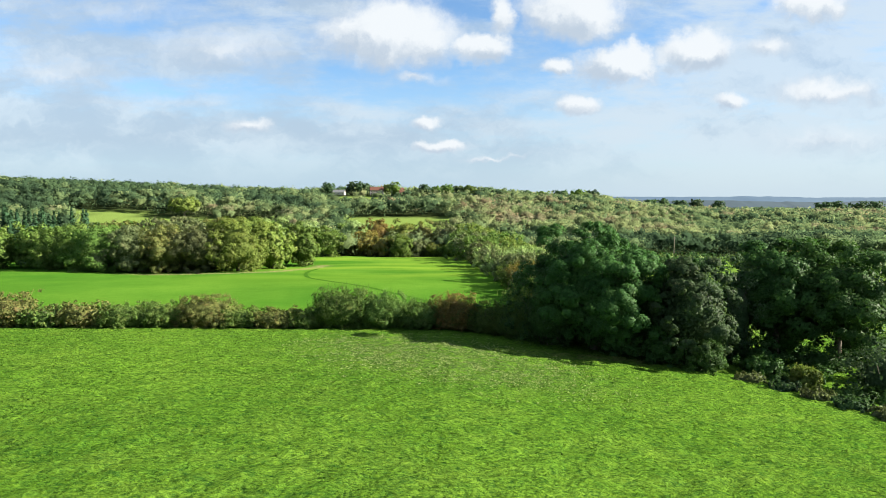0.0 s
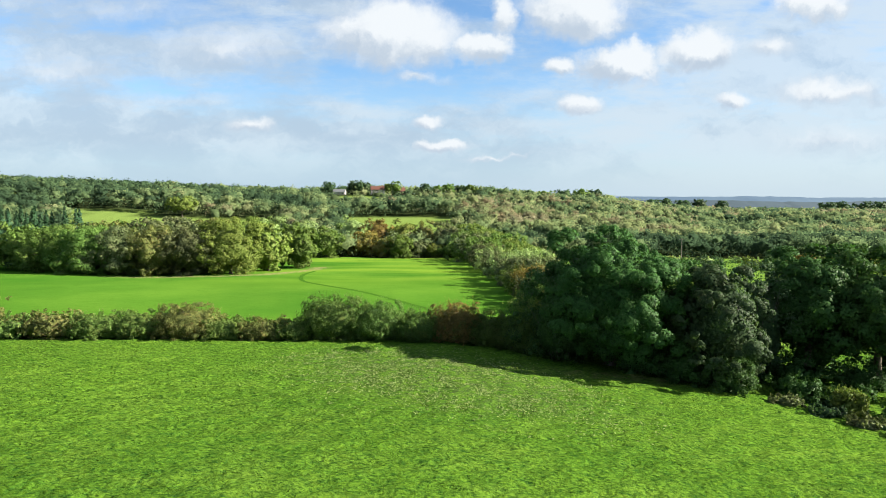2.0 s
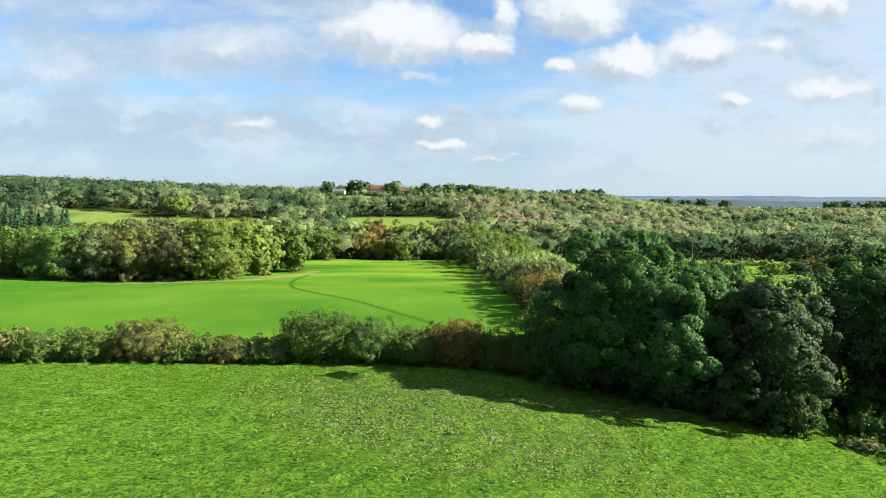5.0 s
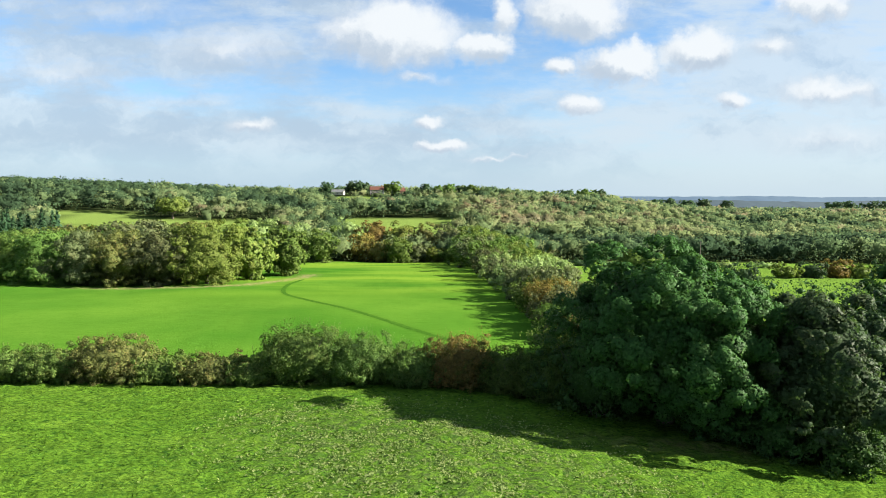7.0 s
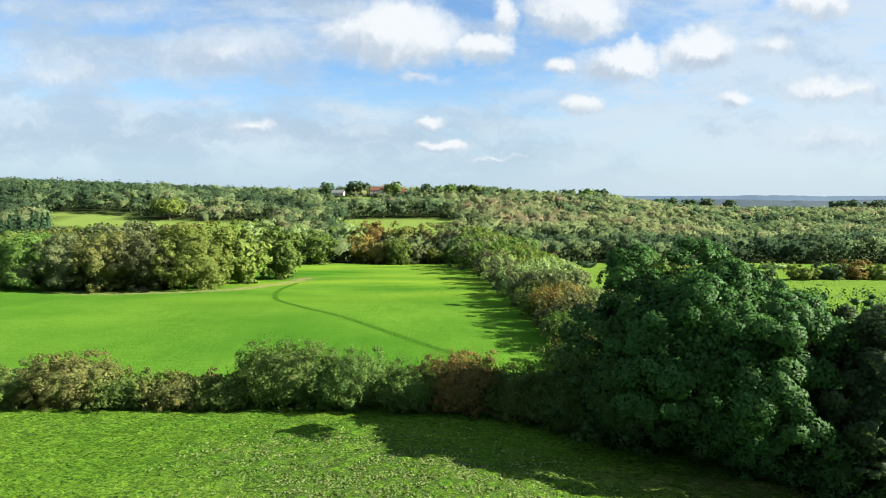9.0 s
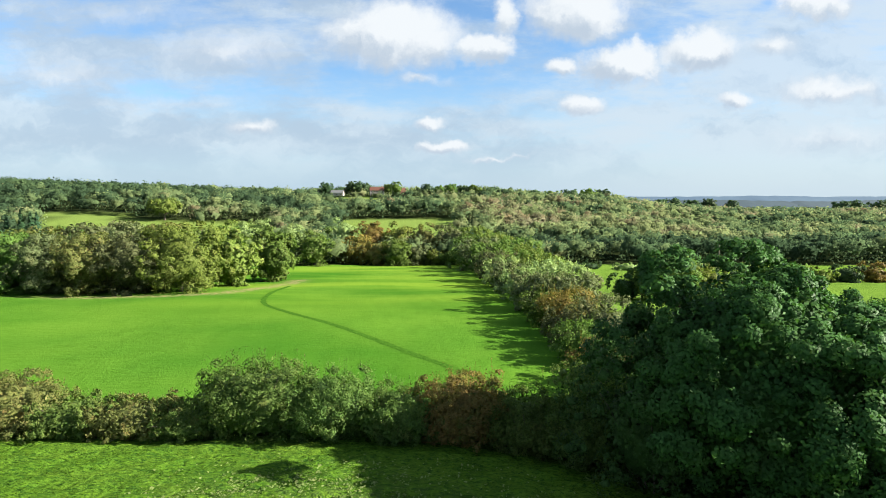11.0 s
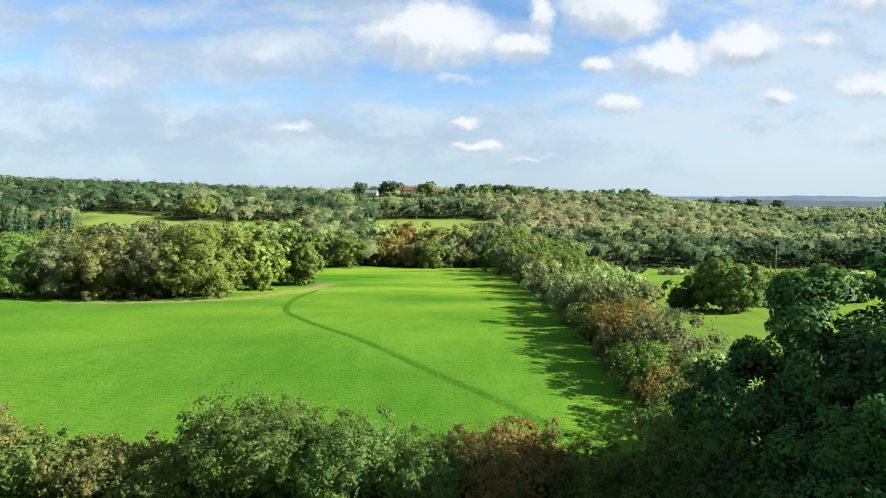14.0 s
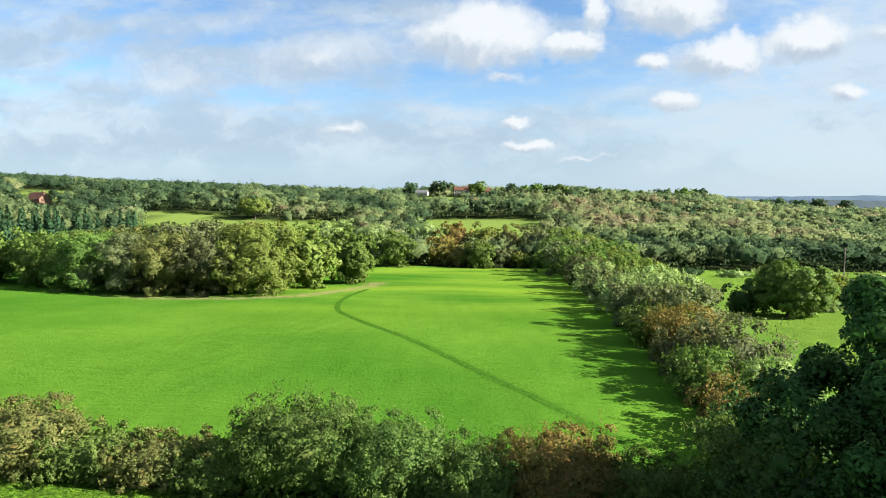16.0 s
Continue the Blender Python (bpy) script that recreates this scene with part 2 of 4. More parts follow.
def grass_material():
    k = Mat("pasture")
    p = k.pos()
    big = k.noise(p, 0.045, 4.0)
    mid = k.noise(k.pos((0.400, 0.720, 0.400)), 0.55, 5.0, 0.6)
    fine = k.noise(p, 3.2, 6.0, 0.65)
    tuft = k.noise(k.pos((0.7, 1.9, 1)), 1.0, 7.0, 0.72)
    col = k.mix(k.range(big, 0.3, 0.7), c4(GRASS_A), c4(GRASS_B))
    col = k.mix(k.math("MULTIPLY", k.range(mid, 0.42, 0.7), 0.55), col, c4(GRASS_C))
    col = k.mix(k.math("MULTIPLY", k.range(tuft, 0.50, 0.68), k.attr("rough_grass")), col, c4(GRASS_D))
    fleck = k.noise(k.pos((0.6, 1.0, 1)), 5.0, 4.0, 0.7)
    col = k.mix(k.math("MULTIPLY", k.range(fleck, 0.50, 0.62), k.math("MULTIPLY", k.attr("rough_grass"), 1.0)), col, c4(GRASS_D))
    col = k.mix(k.math("MULTIPLY", k.range(fleck, 0.46, 0.32), k.math("MULTIPLY", k.attr("rough_grass"), 0.45)), col, c4(GRASS_E))
    col = k.mix(k.math("MULTIPLY", k.range(fine, 0.45, 0.75), 0.35), col, c4((0.100, 0.168, 0.005)))
    streak = k.noise(k.pos((0.25, 1.0, 1)), 1.6, 6.0, 0.6)
    ley = k.mix(k.range(k.noise(p, 0.03, 3.0), 0.35, 0.65), c4(LEY_A), c4(LEY_B))
    ley = k.mix(k.math("MULTIPLY", k.range(streak, 0.45, 0.75), 0.45), ley, c4((0.035, 0.104, 0.006)))
    ley = k.mix(k.math("MULTIPLY", k.range(fleck, 0.50, 0.64), 0.4), ley, c4((0.028, 0.086, 0.006)))
    # light on the far slope, put into the colour as a brighter yellow-green
    ley = k.mix(k.math("MULTIPLY", k.attr("sunlit"), k.range(k.noise(k.pos((0.25, 1, 1)), 0.05, 3.0), 0.35, 0.6)), ley, c4((0.134, 0.214, 0.022)))
    col = k.mix(k.attr("ley"), col, ley)
    col = k.mix(k.attr("hay"), col, c4((0.120, 0.172, 0.040)))
    weeds = k.math("MULTIPLY", k.attr("weeds"), k.range(k.noise(p, 1.7, 5.0, 0.7), 0.44, 0.6), True)
    col = k.mix(k.math("MULTIPLY", weeds, 0.9), col, c4((0.048, 0.076, 0.022)))
    col = k.mix(k.math("MULTIPLY", k.attr("track"), 0.3), col, c4((0.018, 0.050, 0.005)))
    soil = k.math("MULTIPLY", k.attr("soil"), k.range(k.noise(p, 0.9, 5.0), 0.35, 0.6), True)
    col = k.mix(k.math("MULTIPLY", soil, 0.85), col, c4((0.215, 0.172, 0.092)))
    # canopy shade goes into the floor colour: wooded land painted near black
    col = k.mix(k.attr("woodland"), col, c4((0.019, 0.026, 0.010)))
    lumps = k.noise(k.pos((0.8, 1.2, 1)), 2.4, 4.0, 0.6)
    lumps = k.math("MULTIPLY", lumps, k.attr("rough_grass"))
    col = k.mix(k.math("MULTIPLY", k.range(lumps, 0.44, 0.30), k.math("MULTIPLY", k.attr("rough_grass"), 0.3)), col, c4(GRASS_D))
    calm = k.math("SUBTRACT", 1.0, k.math("MULTIPLY", k.attr("ley"), 0.5))
    h = k.math("ADD", k.math("ADD", k.math("MULTIPLY", fine, 0.3), k.math("MULTIPLY", tuft, 0.6)), k.math("MULTIPLY", lumps, 1.1))
    k.surface(col, 1.0, 0.0, k.math("MULTIPLY", h, calm), 1.0, 0.5)
    return k.m


GRASS_A = (0.045, 0.113, 0.011)
GRASS_B = (0.089, 0.178, 0.018)
GRASS_C = (0.124, 0.202, 0.026)
GRASS_D = (0.015, 0.052, 0.009)
GRASS_E = (0.139, 0.226, 0.024)
LEY_A = (0.035, 0.110, 0.011)
LEY_B = (0.077, 0.161, 0.018)

OAK = leaf_material("oak_leaves", (0.017, 0.050, 0.013), (0.056, 0.123, 0.032), (0.085, 0.121, 0.040), 0.3, through_light=0.24)
OAK_GREY = leaf_material("grey_green_leaves", (0.022, 0.048, 0.021), (0.069, 0.117, 0.052), (0.110, 0.105, 0.059), 0.3)
HEDGE = leaf_material("hedge_leaves", (0.046, 0.090, 0.020), (0.161, 0.227, 0.057), (0.220, 0.176, 0.064), 0.45, patch=0.5, through_light=0.42)
HEDGE_DEEP = leaf_material("deep_green_hedge_leaves", (0.038, 0.076, 0.018), (0.122, 0.188, 0.046), (0.165, 0.160, 0.050), 0.35, patch=0.5, through_light=0.40)
HEDGE_BROWN = leaf_material("turning_hedge_leaves", (0.068, 0.088, 0.029), (0.189, 0.205, 0.062), (0.226, 0.143, 0.062), 0.65, patch=0.6, through_light=0.42)
RUST = leaf_material("rust_leaves", (0.100, 0.116, 0.036), (0.300, 0.205, 0.066), (0.110, 0.170, 0.048), 1.2, patch=0.5, through_light=0.42)
GREEN = leaf_material("woodland_leaves", (0.048, 0.094, 0.019), (0.129, 0.202, 0.045), (0.182, 0.180, 0.055), 0.35, patch=0.12)
YELLOW = leaf_material("yellowing_leaves", (0.068, 0.103, 0.021), (0.172, 0.219, 0.047), (0.194, 0.175, 0.058), 0.4, patch=0.12)
PALE = leaf_material("pale_willow_leaves", (0.125, 0.185, 0.065), (0.282, 0.367, 0.143), (0.299, 0.309, 0.105), 0.35, patch=0.15)
ORANGE = leaf_material("orange_leaves", (0.092, 0.083, 0.024), (0.232, 0.167, 0.044), (0.152, 0.188, 0.044), 0.6, patch=0.15)
OLIVE = leaf_material("olive_leaves", (0.051, 0.072, 0.029), (0.153, 0.175, 0.077), (0.162, 0.128, 0.068), 0.35, patch=0.15)
CONIFER = leaf_material("conifer_needles", (0.014, 0.042, 0.020), (0.046, 0.091, 0.042), patch=0.2, through_light=0.12)
TURF = leaf_material("turf_tufts", (0.029, 0.080, 0.008), (0.075, 0.143, 0.014), patch=0.4, through_light=0.45)
DOCK = leaf_material("weed_leaves", (0.077, 0.137, 0.027), (0.259, 0.303, 0.126), (0.192, 0.172, 0.072), 0.4, patch=0.6, through_light=0.45)
WOODS = woods_material("woodland_canopy")
BARK = wood_material("bark", (0.045, 0.038, 0.030), (0.13, 0.11, 0.085))
PASTURE = grass_material()


# ---- ground ----
def ease(v, lo, hi):
    u = np.clip((v - lo) / (hi - lo), 0, 1)
    return u * u * (3 - 2 * u)


def ground_height(x, y):
    x, y = np.asarray(x, float), np.asarray(y, float)
    # pasture with a brow towards the camera, falling off to the east
    near = 0.062 * np.clip(82 - y, -8, 60) - 0.085 * np.clip(x, 0, 40) + 0.012 * np.clip(-x, 0, 40) * ease(y, 82, 60)
    near = near * ease(y, 130, 78)
    slope = -0.064 * (np.log1p(np.exp(np.clip((y - 116) / 14, -30, 30))) * 14)
    slope = np.maximum(slope, -13.0 + 0.0 * y)
    a = x / np.maximum(y, 60)
    lift = np.interp(a, (-0.9, -0.7, -0.6, -0.27, -0.1, 0.0, 0.25, 0.33, 0.45, 0.8), (53, 44, 41, 30.5, 33, 30, 23, 12, 5, 3))
    u = np.clip((y - 325) / 495, 0, 1)
    rise = lift * (1 - (1 - u) ** 2)
    # a flatter shelf below the house, then the ridge
    shelf = np.interp(y, (325, 400, 440, 470, 600, 740, 800, 900), (0, 7, 12.5, 15.5, 18.5, 22, 32.5, 34))
    w = ease(a, -0.26, -0.18) * ease(a, 0.16, 0.06)
    rise = rise * (1 - w) + shelf * w
    fall = -14 * ease(y, 900, 1700)
    swell = 0.25 * np.sin(x * 0.11 + 0.7) * np.sin(y * 0.09) * ease(y, 90, 120)
    return near + slope + rise + fall + swell


def gz(x, y):
    return float(ground_height(x, y))


def link_mesh(name, verts, faces_flat, per_face, material, smooth=False):
    """A mesh straight from arrays: verts (n, 3), and face corners in rows of per_face."""
    me = bpy.data.meshes.new(name)
    nf = len(faces_flat) // per_face
    me.vertices.add(len(verts))
    me.vertices.foreach_set("co", np.ascontiguousarray(verts, dtype=np.float32).ravel())
    me.loops.add(len(faces_flat))
    me.loops.foreach_set("vertex_index", np.ascontiguousarray(faces_flat, dtype=np.int32))
    me.polygons.add(nf)
    me.polygons.foreach_set("loop_start", np.arange(0, nf * per_face, per_face, dtype=np.int32))
    me.polygons.foreach_set("use_smooth", np.full(nf, smooth))
    me.update(calc_edges=True)
    me.materials.append(material)
    return me


def seg_dist(px, py, pts):
    best = np.full(px.shape, 1e9)
    for (x0, y0), (x1, y1) in zip(pts[:-1], pts[1:]):
        dx, dy = x1 - x0, y1 - y0
        t = np.clip(((px - x0) * dx + (py - y0) * dy) / (dx * dx + dy * dy), 0, 1)
        best = np.minimum(best, np.hypot(px - x0 - t * dx, py - y0 - t * dy))
    return best


TRACK = [(-38, 185), (-37.5, 168), (-35.5, 155), (-32.5, 145), (-28, 138), (-23, 130), (-15.8, 121.3), (-9, 112.2), (-2.6, 103), (2.2, 97), (7, 91)]


def graded(lo, hi, step, far_lo, far_hi, growth=1.12):
    mid = list(np.arange(lo, hi + step, step))
    up, s = [], step
    v = mid[-1]
    while v < far_hi:
        s *= growth
        v += s
        up.append(v)
    down, s, v = [], step, mid[0]
    while v > far_lo:
        s *= growth
        v -= s
        down.append(v)
    return np.array(down[::-1] + mid + up)


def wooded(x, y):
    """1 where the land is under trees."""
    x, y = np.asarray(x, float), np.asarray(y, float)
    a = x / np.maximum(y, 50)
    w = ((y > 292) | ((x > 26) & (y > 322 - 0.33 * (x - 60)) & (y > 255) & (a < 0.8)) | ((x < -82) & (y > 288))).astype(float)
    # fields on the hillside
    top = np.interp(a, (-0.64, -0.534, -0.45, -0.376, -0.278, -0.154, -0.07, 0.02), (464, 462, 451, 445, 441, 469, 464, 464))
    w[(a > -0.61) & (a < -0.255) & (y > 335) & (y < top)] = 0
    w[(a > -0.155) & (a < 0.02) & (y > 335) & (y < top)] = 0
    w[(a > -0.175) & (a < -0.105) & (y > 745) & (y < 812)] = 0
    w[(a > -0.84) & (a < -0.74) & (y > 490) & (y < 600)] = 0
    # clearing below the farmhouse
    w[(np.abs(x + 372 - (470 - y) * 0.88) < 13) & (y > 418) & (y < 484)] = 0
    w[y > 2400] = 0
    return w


def refine(v, lo, hi, parts):
    """The same steps, those between lo and hi cut into parts."""
    out = [v[0]]
    for p, q in zip(v[:-1], v[1:]):
        out += list(np.linspace(p, q, parts + 1)[1:]) if lo <= p < hi else [q]
    return np.array(out)


xs = refine(graded(-90, 46, 1.0, -4600, 4600, 1.14), -46, 46, 2)
ys = refine(graded(24, 290, 1.2, -900, 4900, 1.14), 24, 84, 3)
gx, gy = np.meshgrid(xs, ys)
hummock_rng = np.random.default_rng(5)
hummock = np.zeros_like(gx)
for wave, high in ((2.6, 0.030), (1.7, 0.026), (1.2, 0.022)):
    for _ in range(5):
        w, p0 = hummock_rng.uniform(0, 6.283, 2)
        k0 = 6.283 / (wave * hummock_rng.uniform(0.85, 1.2))
        bend = 0.8 * np.sin(gx * 0.31 + p0) + 0.8 * np.sin(gy * 0.27 + 2 * p0)
        hummock += high * np.sin(k0 * (gx * math.cos(w) + gy * math.sin(w) + bend) + p0)
hummock *= ease(gy, 81, 78) * ease(gy, -20, 10)
rel = 0.05 * np.sin(gx * 1.3 + np.sin(gy * 0.7) * 2) * np.sin(gy * 1.1 + np.sin(gx * 0.5) * 2)
gzv = ground_height(gx, gy) + hummock + rel * ease(gy, 400, 200) * (1 - np.exp(-(seg_dist(gx, gy, TRACK) / 2.2) ** 4))
nx, ny = len(xs), len(ys)
idx = np.arange(nx * ny).reshape(ny, nx)
quads = np.stack([idx[:-1, :-1], idx[:-1, 1:], idx[1:, 1:], idx[1:, :-1]], -1).reshape(-1)
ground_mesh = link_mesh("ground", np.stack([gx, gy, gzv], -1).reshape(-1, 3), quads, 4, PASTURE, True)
clump_front = [(-150, 171), (-119, 172), (-94, 160), (-84, 160), (-70, 158.5), (-56, 158), (-47, 163), (-43.5, 178), (-40, 194), (-40.5, 204)]
fields = {
    "track": np.exp(-(seg_dist(gx, gy, TRACK) / 0.6) ** 2),
    "weeds": np.clip(1.25 * np.exp(-(((gx + 1 + 0.5 * (gy - 61)) / 12) ** 2 + ((gy - 61) / 11) ** 2) ** 1.5), 0, 1),
    "soil": np.exp(-((seg_dist(gx, gy, clump_front) / 2.6) ** 2)) * ease(gx, -95, -70)
            + 0.5 * np.exp(-(((gx - 18) / 9) ** 2 + ((gy - 66.5) / 1.8) ** 2)),
    "ley": ease(gy, 82, 86) * ease(gy, 340, 320) * (gx < 30 - 0.04 * gy + 6),
    # painted slope light, growing with distance over the far field
    "sunlit": 0.75 * ease(gy, 112, 190) * ease(gx, -75, -45),
    "hay": np.maximum(ease(gy, 322, 345), 0.35 * (gx > 20) * ease(gy, 85, 95)),
    "rough_grass": np.where(gy < 81, 0.85, 0.10),
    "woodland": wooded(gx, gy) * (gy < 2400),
}
for key, value in fields.items():
    at = ground_mesh.attributes.new(key, "FLOAT", "POINT")
    at.data.foreach_set("value", np.ascontiguousarray(value, dtype=np.float32).ravel())
ground = tagged(new("ground", ground_mesh), "rolling green pasture and darkened woodland floor", "ground", kind="structure")


def ribbon(name, pts, width, step, lift, material, label):
    """A narrow strip laid along a path on the ground."""
    p = [Vector((x, y, 0)) for x, y in pts]
    for _ in range(3):
        q = [p[0]]
        for a_, b_ in zip(p[:-1], p[1:]):
            q += [a_.lerp(b_, 0.25), a_.lerp(b_, 0.75)]
        p = q + [p[-1]]
    rows, across = [], (-1.0, -0.4, 0.4, 1.0)
    for i, c in enumerate(p):
        d = (p[min(i + 1, len(p) - 1)] - p[max(i - 1, 0)]).normalized()
        n = Vector((-d.y, d.x, 0))
        w = width * 0.5 * (0.85 + 0.3 * noise.noise((c.x * 0.6, c.y * 0.6, 0.0)))
        for a_ in across:
            g = c + n * (a_ * w)
            rows.append((g.x, g.y, gz(g.x, g.y) + lift * (1.0 if abs(a_) < 0.9 else 0.4)))
    k = len(across)
    i = np.arange(len(p) - 1)[:, None] * k + np.arange(k - 1)[None]
    f = np.stack([i, i + 1, i + 1 + k, i + k], -1).ravel()
    return tagged(new(name, link_mesh(name, np.array(rows), f, 4, material, True)), label, "track", kind="structure")


def worn_grass():
    k = Mat("worn_grass")
    p = k.pos()
    f = k.noise(p, 2.4, 6.0, 0.65)
    k.surface(k.mix(k.range(f, 0.35, 0.65), c4((0.024, 0.070, 0.008)), c4((0.042, 0.108, 0.011))), 1.0, 0.0, f, 0.8, 0.2)
    return k.m


ribbon("track", TRACK, 1.15, 1.0, 0.035, worn_grass(), "dark trodden track across the green field")


# ---- plants ----
def sprays(rng, centres, normals, size, spread=0.5, ratio=0.55, soft=0.78, face=None):
    """Leaf sprays: bent lozenges of about the given size round the centres, facing about along the normals. Returns corners and their shading normals."""
    n = len(centres)
    normals = normals / (np.linalg.norm(normals, axis=1)[:, None] + 1e-9)
    nn = normals + spread * rng.normal(size=(n, 3))
    nn /= np.linalg.norm(nn, axis=1)[:, None] + 1e-9
    r = rng.normal(size=(n, 3))
    t = np.cross(nn, r)
    t /= np.linalg.norm(t, axis=1)[:, None] + 1e-9
    b = np.cross(nn, t)
    s = (size * rng.uniform(0.6, 1.35, n))[:, None]
    v = np.empty((n, 4, 3))
    v[:, 0] = centres - t * s * 0.5 - nn * s * 0.10
    v[:, 3] = centres + b * s * 0.5 * ratio
    v[:, 2] = centres + t * s * 0.5 - nn * s * 0.10
    v[:, 1] = centres - b * s * 0.5 * ratio
    sn = nn * (1 - soft) + (normals if face is None else np.array(face)) * soft
    sn /= np.linalg.norm(sn, axis=1)[:, None] + 1e-9
    return v.reshape(-1, 3), np.repeat(sn, 4, axis=0)


def spray_mesh(name, vn, material):
    v, sn = vn
    me = link_mesh(name, v, np.arange(len(v)), 4, material, True)
    at_ = me.attributes.new("custom_normal", "FLOAT_VECTOR", "POINT")
    at_.data.foreach_set("vector", np.ascontiguousarray(sn, dtype=np.float32).ravel())
    return me


def ball_grid(cuts):
    """Unit ball of quads, from a cube cut into cuts x cuts squares a side."""
    vs, fs = [], []
    g = [-1 + 2 * i / cuts for i in range(cuts + 1)]
    for axis in range(3):
        for sign in (-1, 1):
            o = len(vs)
            for u in g:
                for w in g:
                    p = [0.0, 0.0, 0.0]
                    p[axis], p[(axis + 1) % 3], p[(axis + 2) % 3] = sign, u, w
                    vs.append(p)
            for i in range(cuts):
                for j in range(cuts):
                    a, b = o + i * (cuts + 1) + j, o + (i + 1) * (cuts + 1) + j
                    fs.append((a, b, b + 1, a + 1) if sign > 0 else (a, a + 1, b + 1, b))
    v = np.array(vs)
    return v / np.linalg.norm(v, axis=1)[:, None], np.array(fs)


BALL_COARSE, BALL_FINE = ball_grid(1), ball_grid(4)


def cores(cl, cr, ball, shrink=0.86, flat=0.82):
    """Closed inner bodies of leaf masses, lumpy like the sprays on them: corners (quads laid out one by one) and normals."""
    bv, bf = ball
    n = len(cl)
    k = np.arange(n)[:, None]
    # each body turned by chance
    q4 = np.random.default_rng(n).normal(size=(n, 4))
    q4 /= np.linalg.norm(q4, axis=1)[:, None]
    w_, x_, y_, z_ = q4.T
    turn = np.stack([np.stack([1 - 2 * (y_ * y_ + z_ * z_), 2 * (x_ * y_ - w_ * z_), 2 * (x_ * z_ + w_ * y_)], -1),
                     np.stack([2 * (x_ * y_ + w_ * z_), 1 - 2 * (x_ * x_ + z_ * z_), 2 * (y_ * z_ - w_ * x_)], -1),
                     np.stack([2 * (x_ * z_ - w_ * y_), 2 * (y_ * z_ + w_ * x_), 1 - 2 * (x_ * x_ + y_ * y_)], -1)], -2)
    d = np.einsum("nij,vj->nvi", turn, bv)
    lump = 1 + 0.22 * np.sin(d[..., 0] * 5 + k) * np.sin(d[..., 1] * 5 + 2 * k) + 0.12 * np.sin(d[..., 2] * 9 + 3 * k)
    p = cl[:, None] + d * (cr[:, None] * lump * shrink)[..., None] * np.array([1, 1, flat])
    q = bf.ravel()
    nrm = d + 0.25 * np.array([0, 0, 1.0])
    nrm /= np.linalg.norm(nrm, axis=2)[..., None]
    return p[:, q].reshape(-1, 3), nrm[:, q].reshape(-1, 3)


def heart(rx, ry, rz, z, seed):
    """The dense inside of a plant, a lumpy body of its own."""
    bv, bf = BALL_FINE
    w = 1 + 0.10 * np.sin(bv[:, 0] * 6 + seed) * np.sin(bv[:, 1] * 5 + 2 * seed) + 0.07 * np.sin(bv[:, 2] * 8 + seed)
    p = bv * w[:, None] * np.array([rx, ry, rz]) + np.array([0, 0, z])
    q = bf.ravel()
    return p[q], bv[q]


def heart_cover(rng, rx, ry, rz, z, count):
    """Points and directions of the leaves that hide the heart of a plant."""
    d = rng.normal(size=(count, 3))
    d /= np.linalg.norm(d, axis=1)[:, None]
    return d * np.array([rx, ry, rz]) * rng.uniform(0.98, 1.28, (count, 1)) + np.array([0, 0, z]), d + np.array([0, 0, 0.2])


def both(a, b):
    return np.concatenate([a[0], b[0]]), np.concatenate([a[1], b[1]])


def clumps_on(rng, n, rx, ry, rz, base=-0.55, full=2.0, reach=(0.74, 0.98)):
    """Centres of leaf masses spread over a rounded body, above a cut. full: 2 for an ellipsoid, more for squarer flanks."""
    i = np.arange(n) + 0.5
    zz = 1 - (1 - base) * i / n
    ph = i * 2.399963 + rng.uniform(0, 6.28)
    rr = np.maximum(0, 1 - np.abs(zz) ** full) ** (1 / full)
    d = np.stack([rr * np.cos(ph), rr * np.sin(ph), zz], -1) + 0.13 * rng.normal(size=(n, 3))
    return d * np.array([rx, ry, rz]) * rng.uniform(*reach, (n, 1))


def split_masses(rng, cl, cr, mid, each, ratio=0.46):
    """Smaller lobes on the outer side of every leaf mass. Returns their centres, radii and the masses they sit on."""
    n = len(cl)
    d = rng.normal(size=(n, each, 3))
    d /= np.linalg.norm(d, axis=2)[..., None]
    out = cl - mid
    out /= np.linalg.norm(out, axis=1)[:, None] + 1e-6
    d += 0.75 * out[:, None] + np.array([0, 0, 0.15])
    d /= np.linalg.norm(d, axis=2)[..., None]
    c = cl[:, None] + d * (cr[:, None] * rng.uniform(0.45, 0.95, (n, each)))[..., None] * np.array([1, 1, 0.85])
    r = cr[:, None] * ratio * rng.uniform(0.55, 1.35, (n, each))
    return c.reshape(-1, 3), r.ravel(), np.repeat(cl, each, 0)


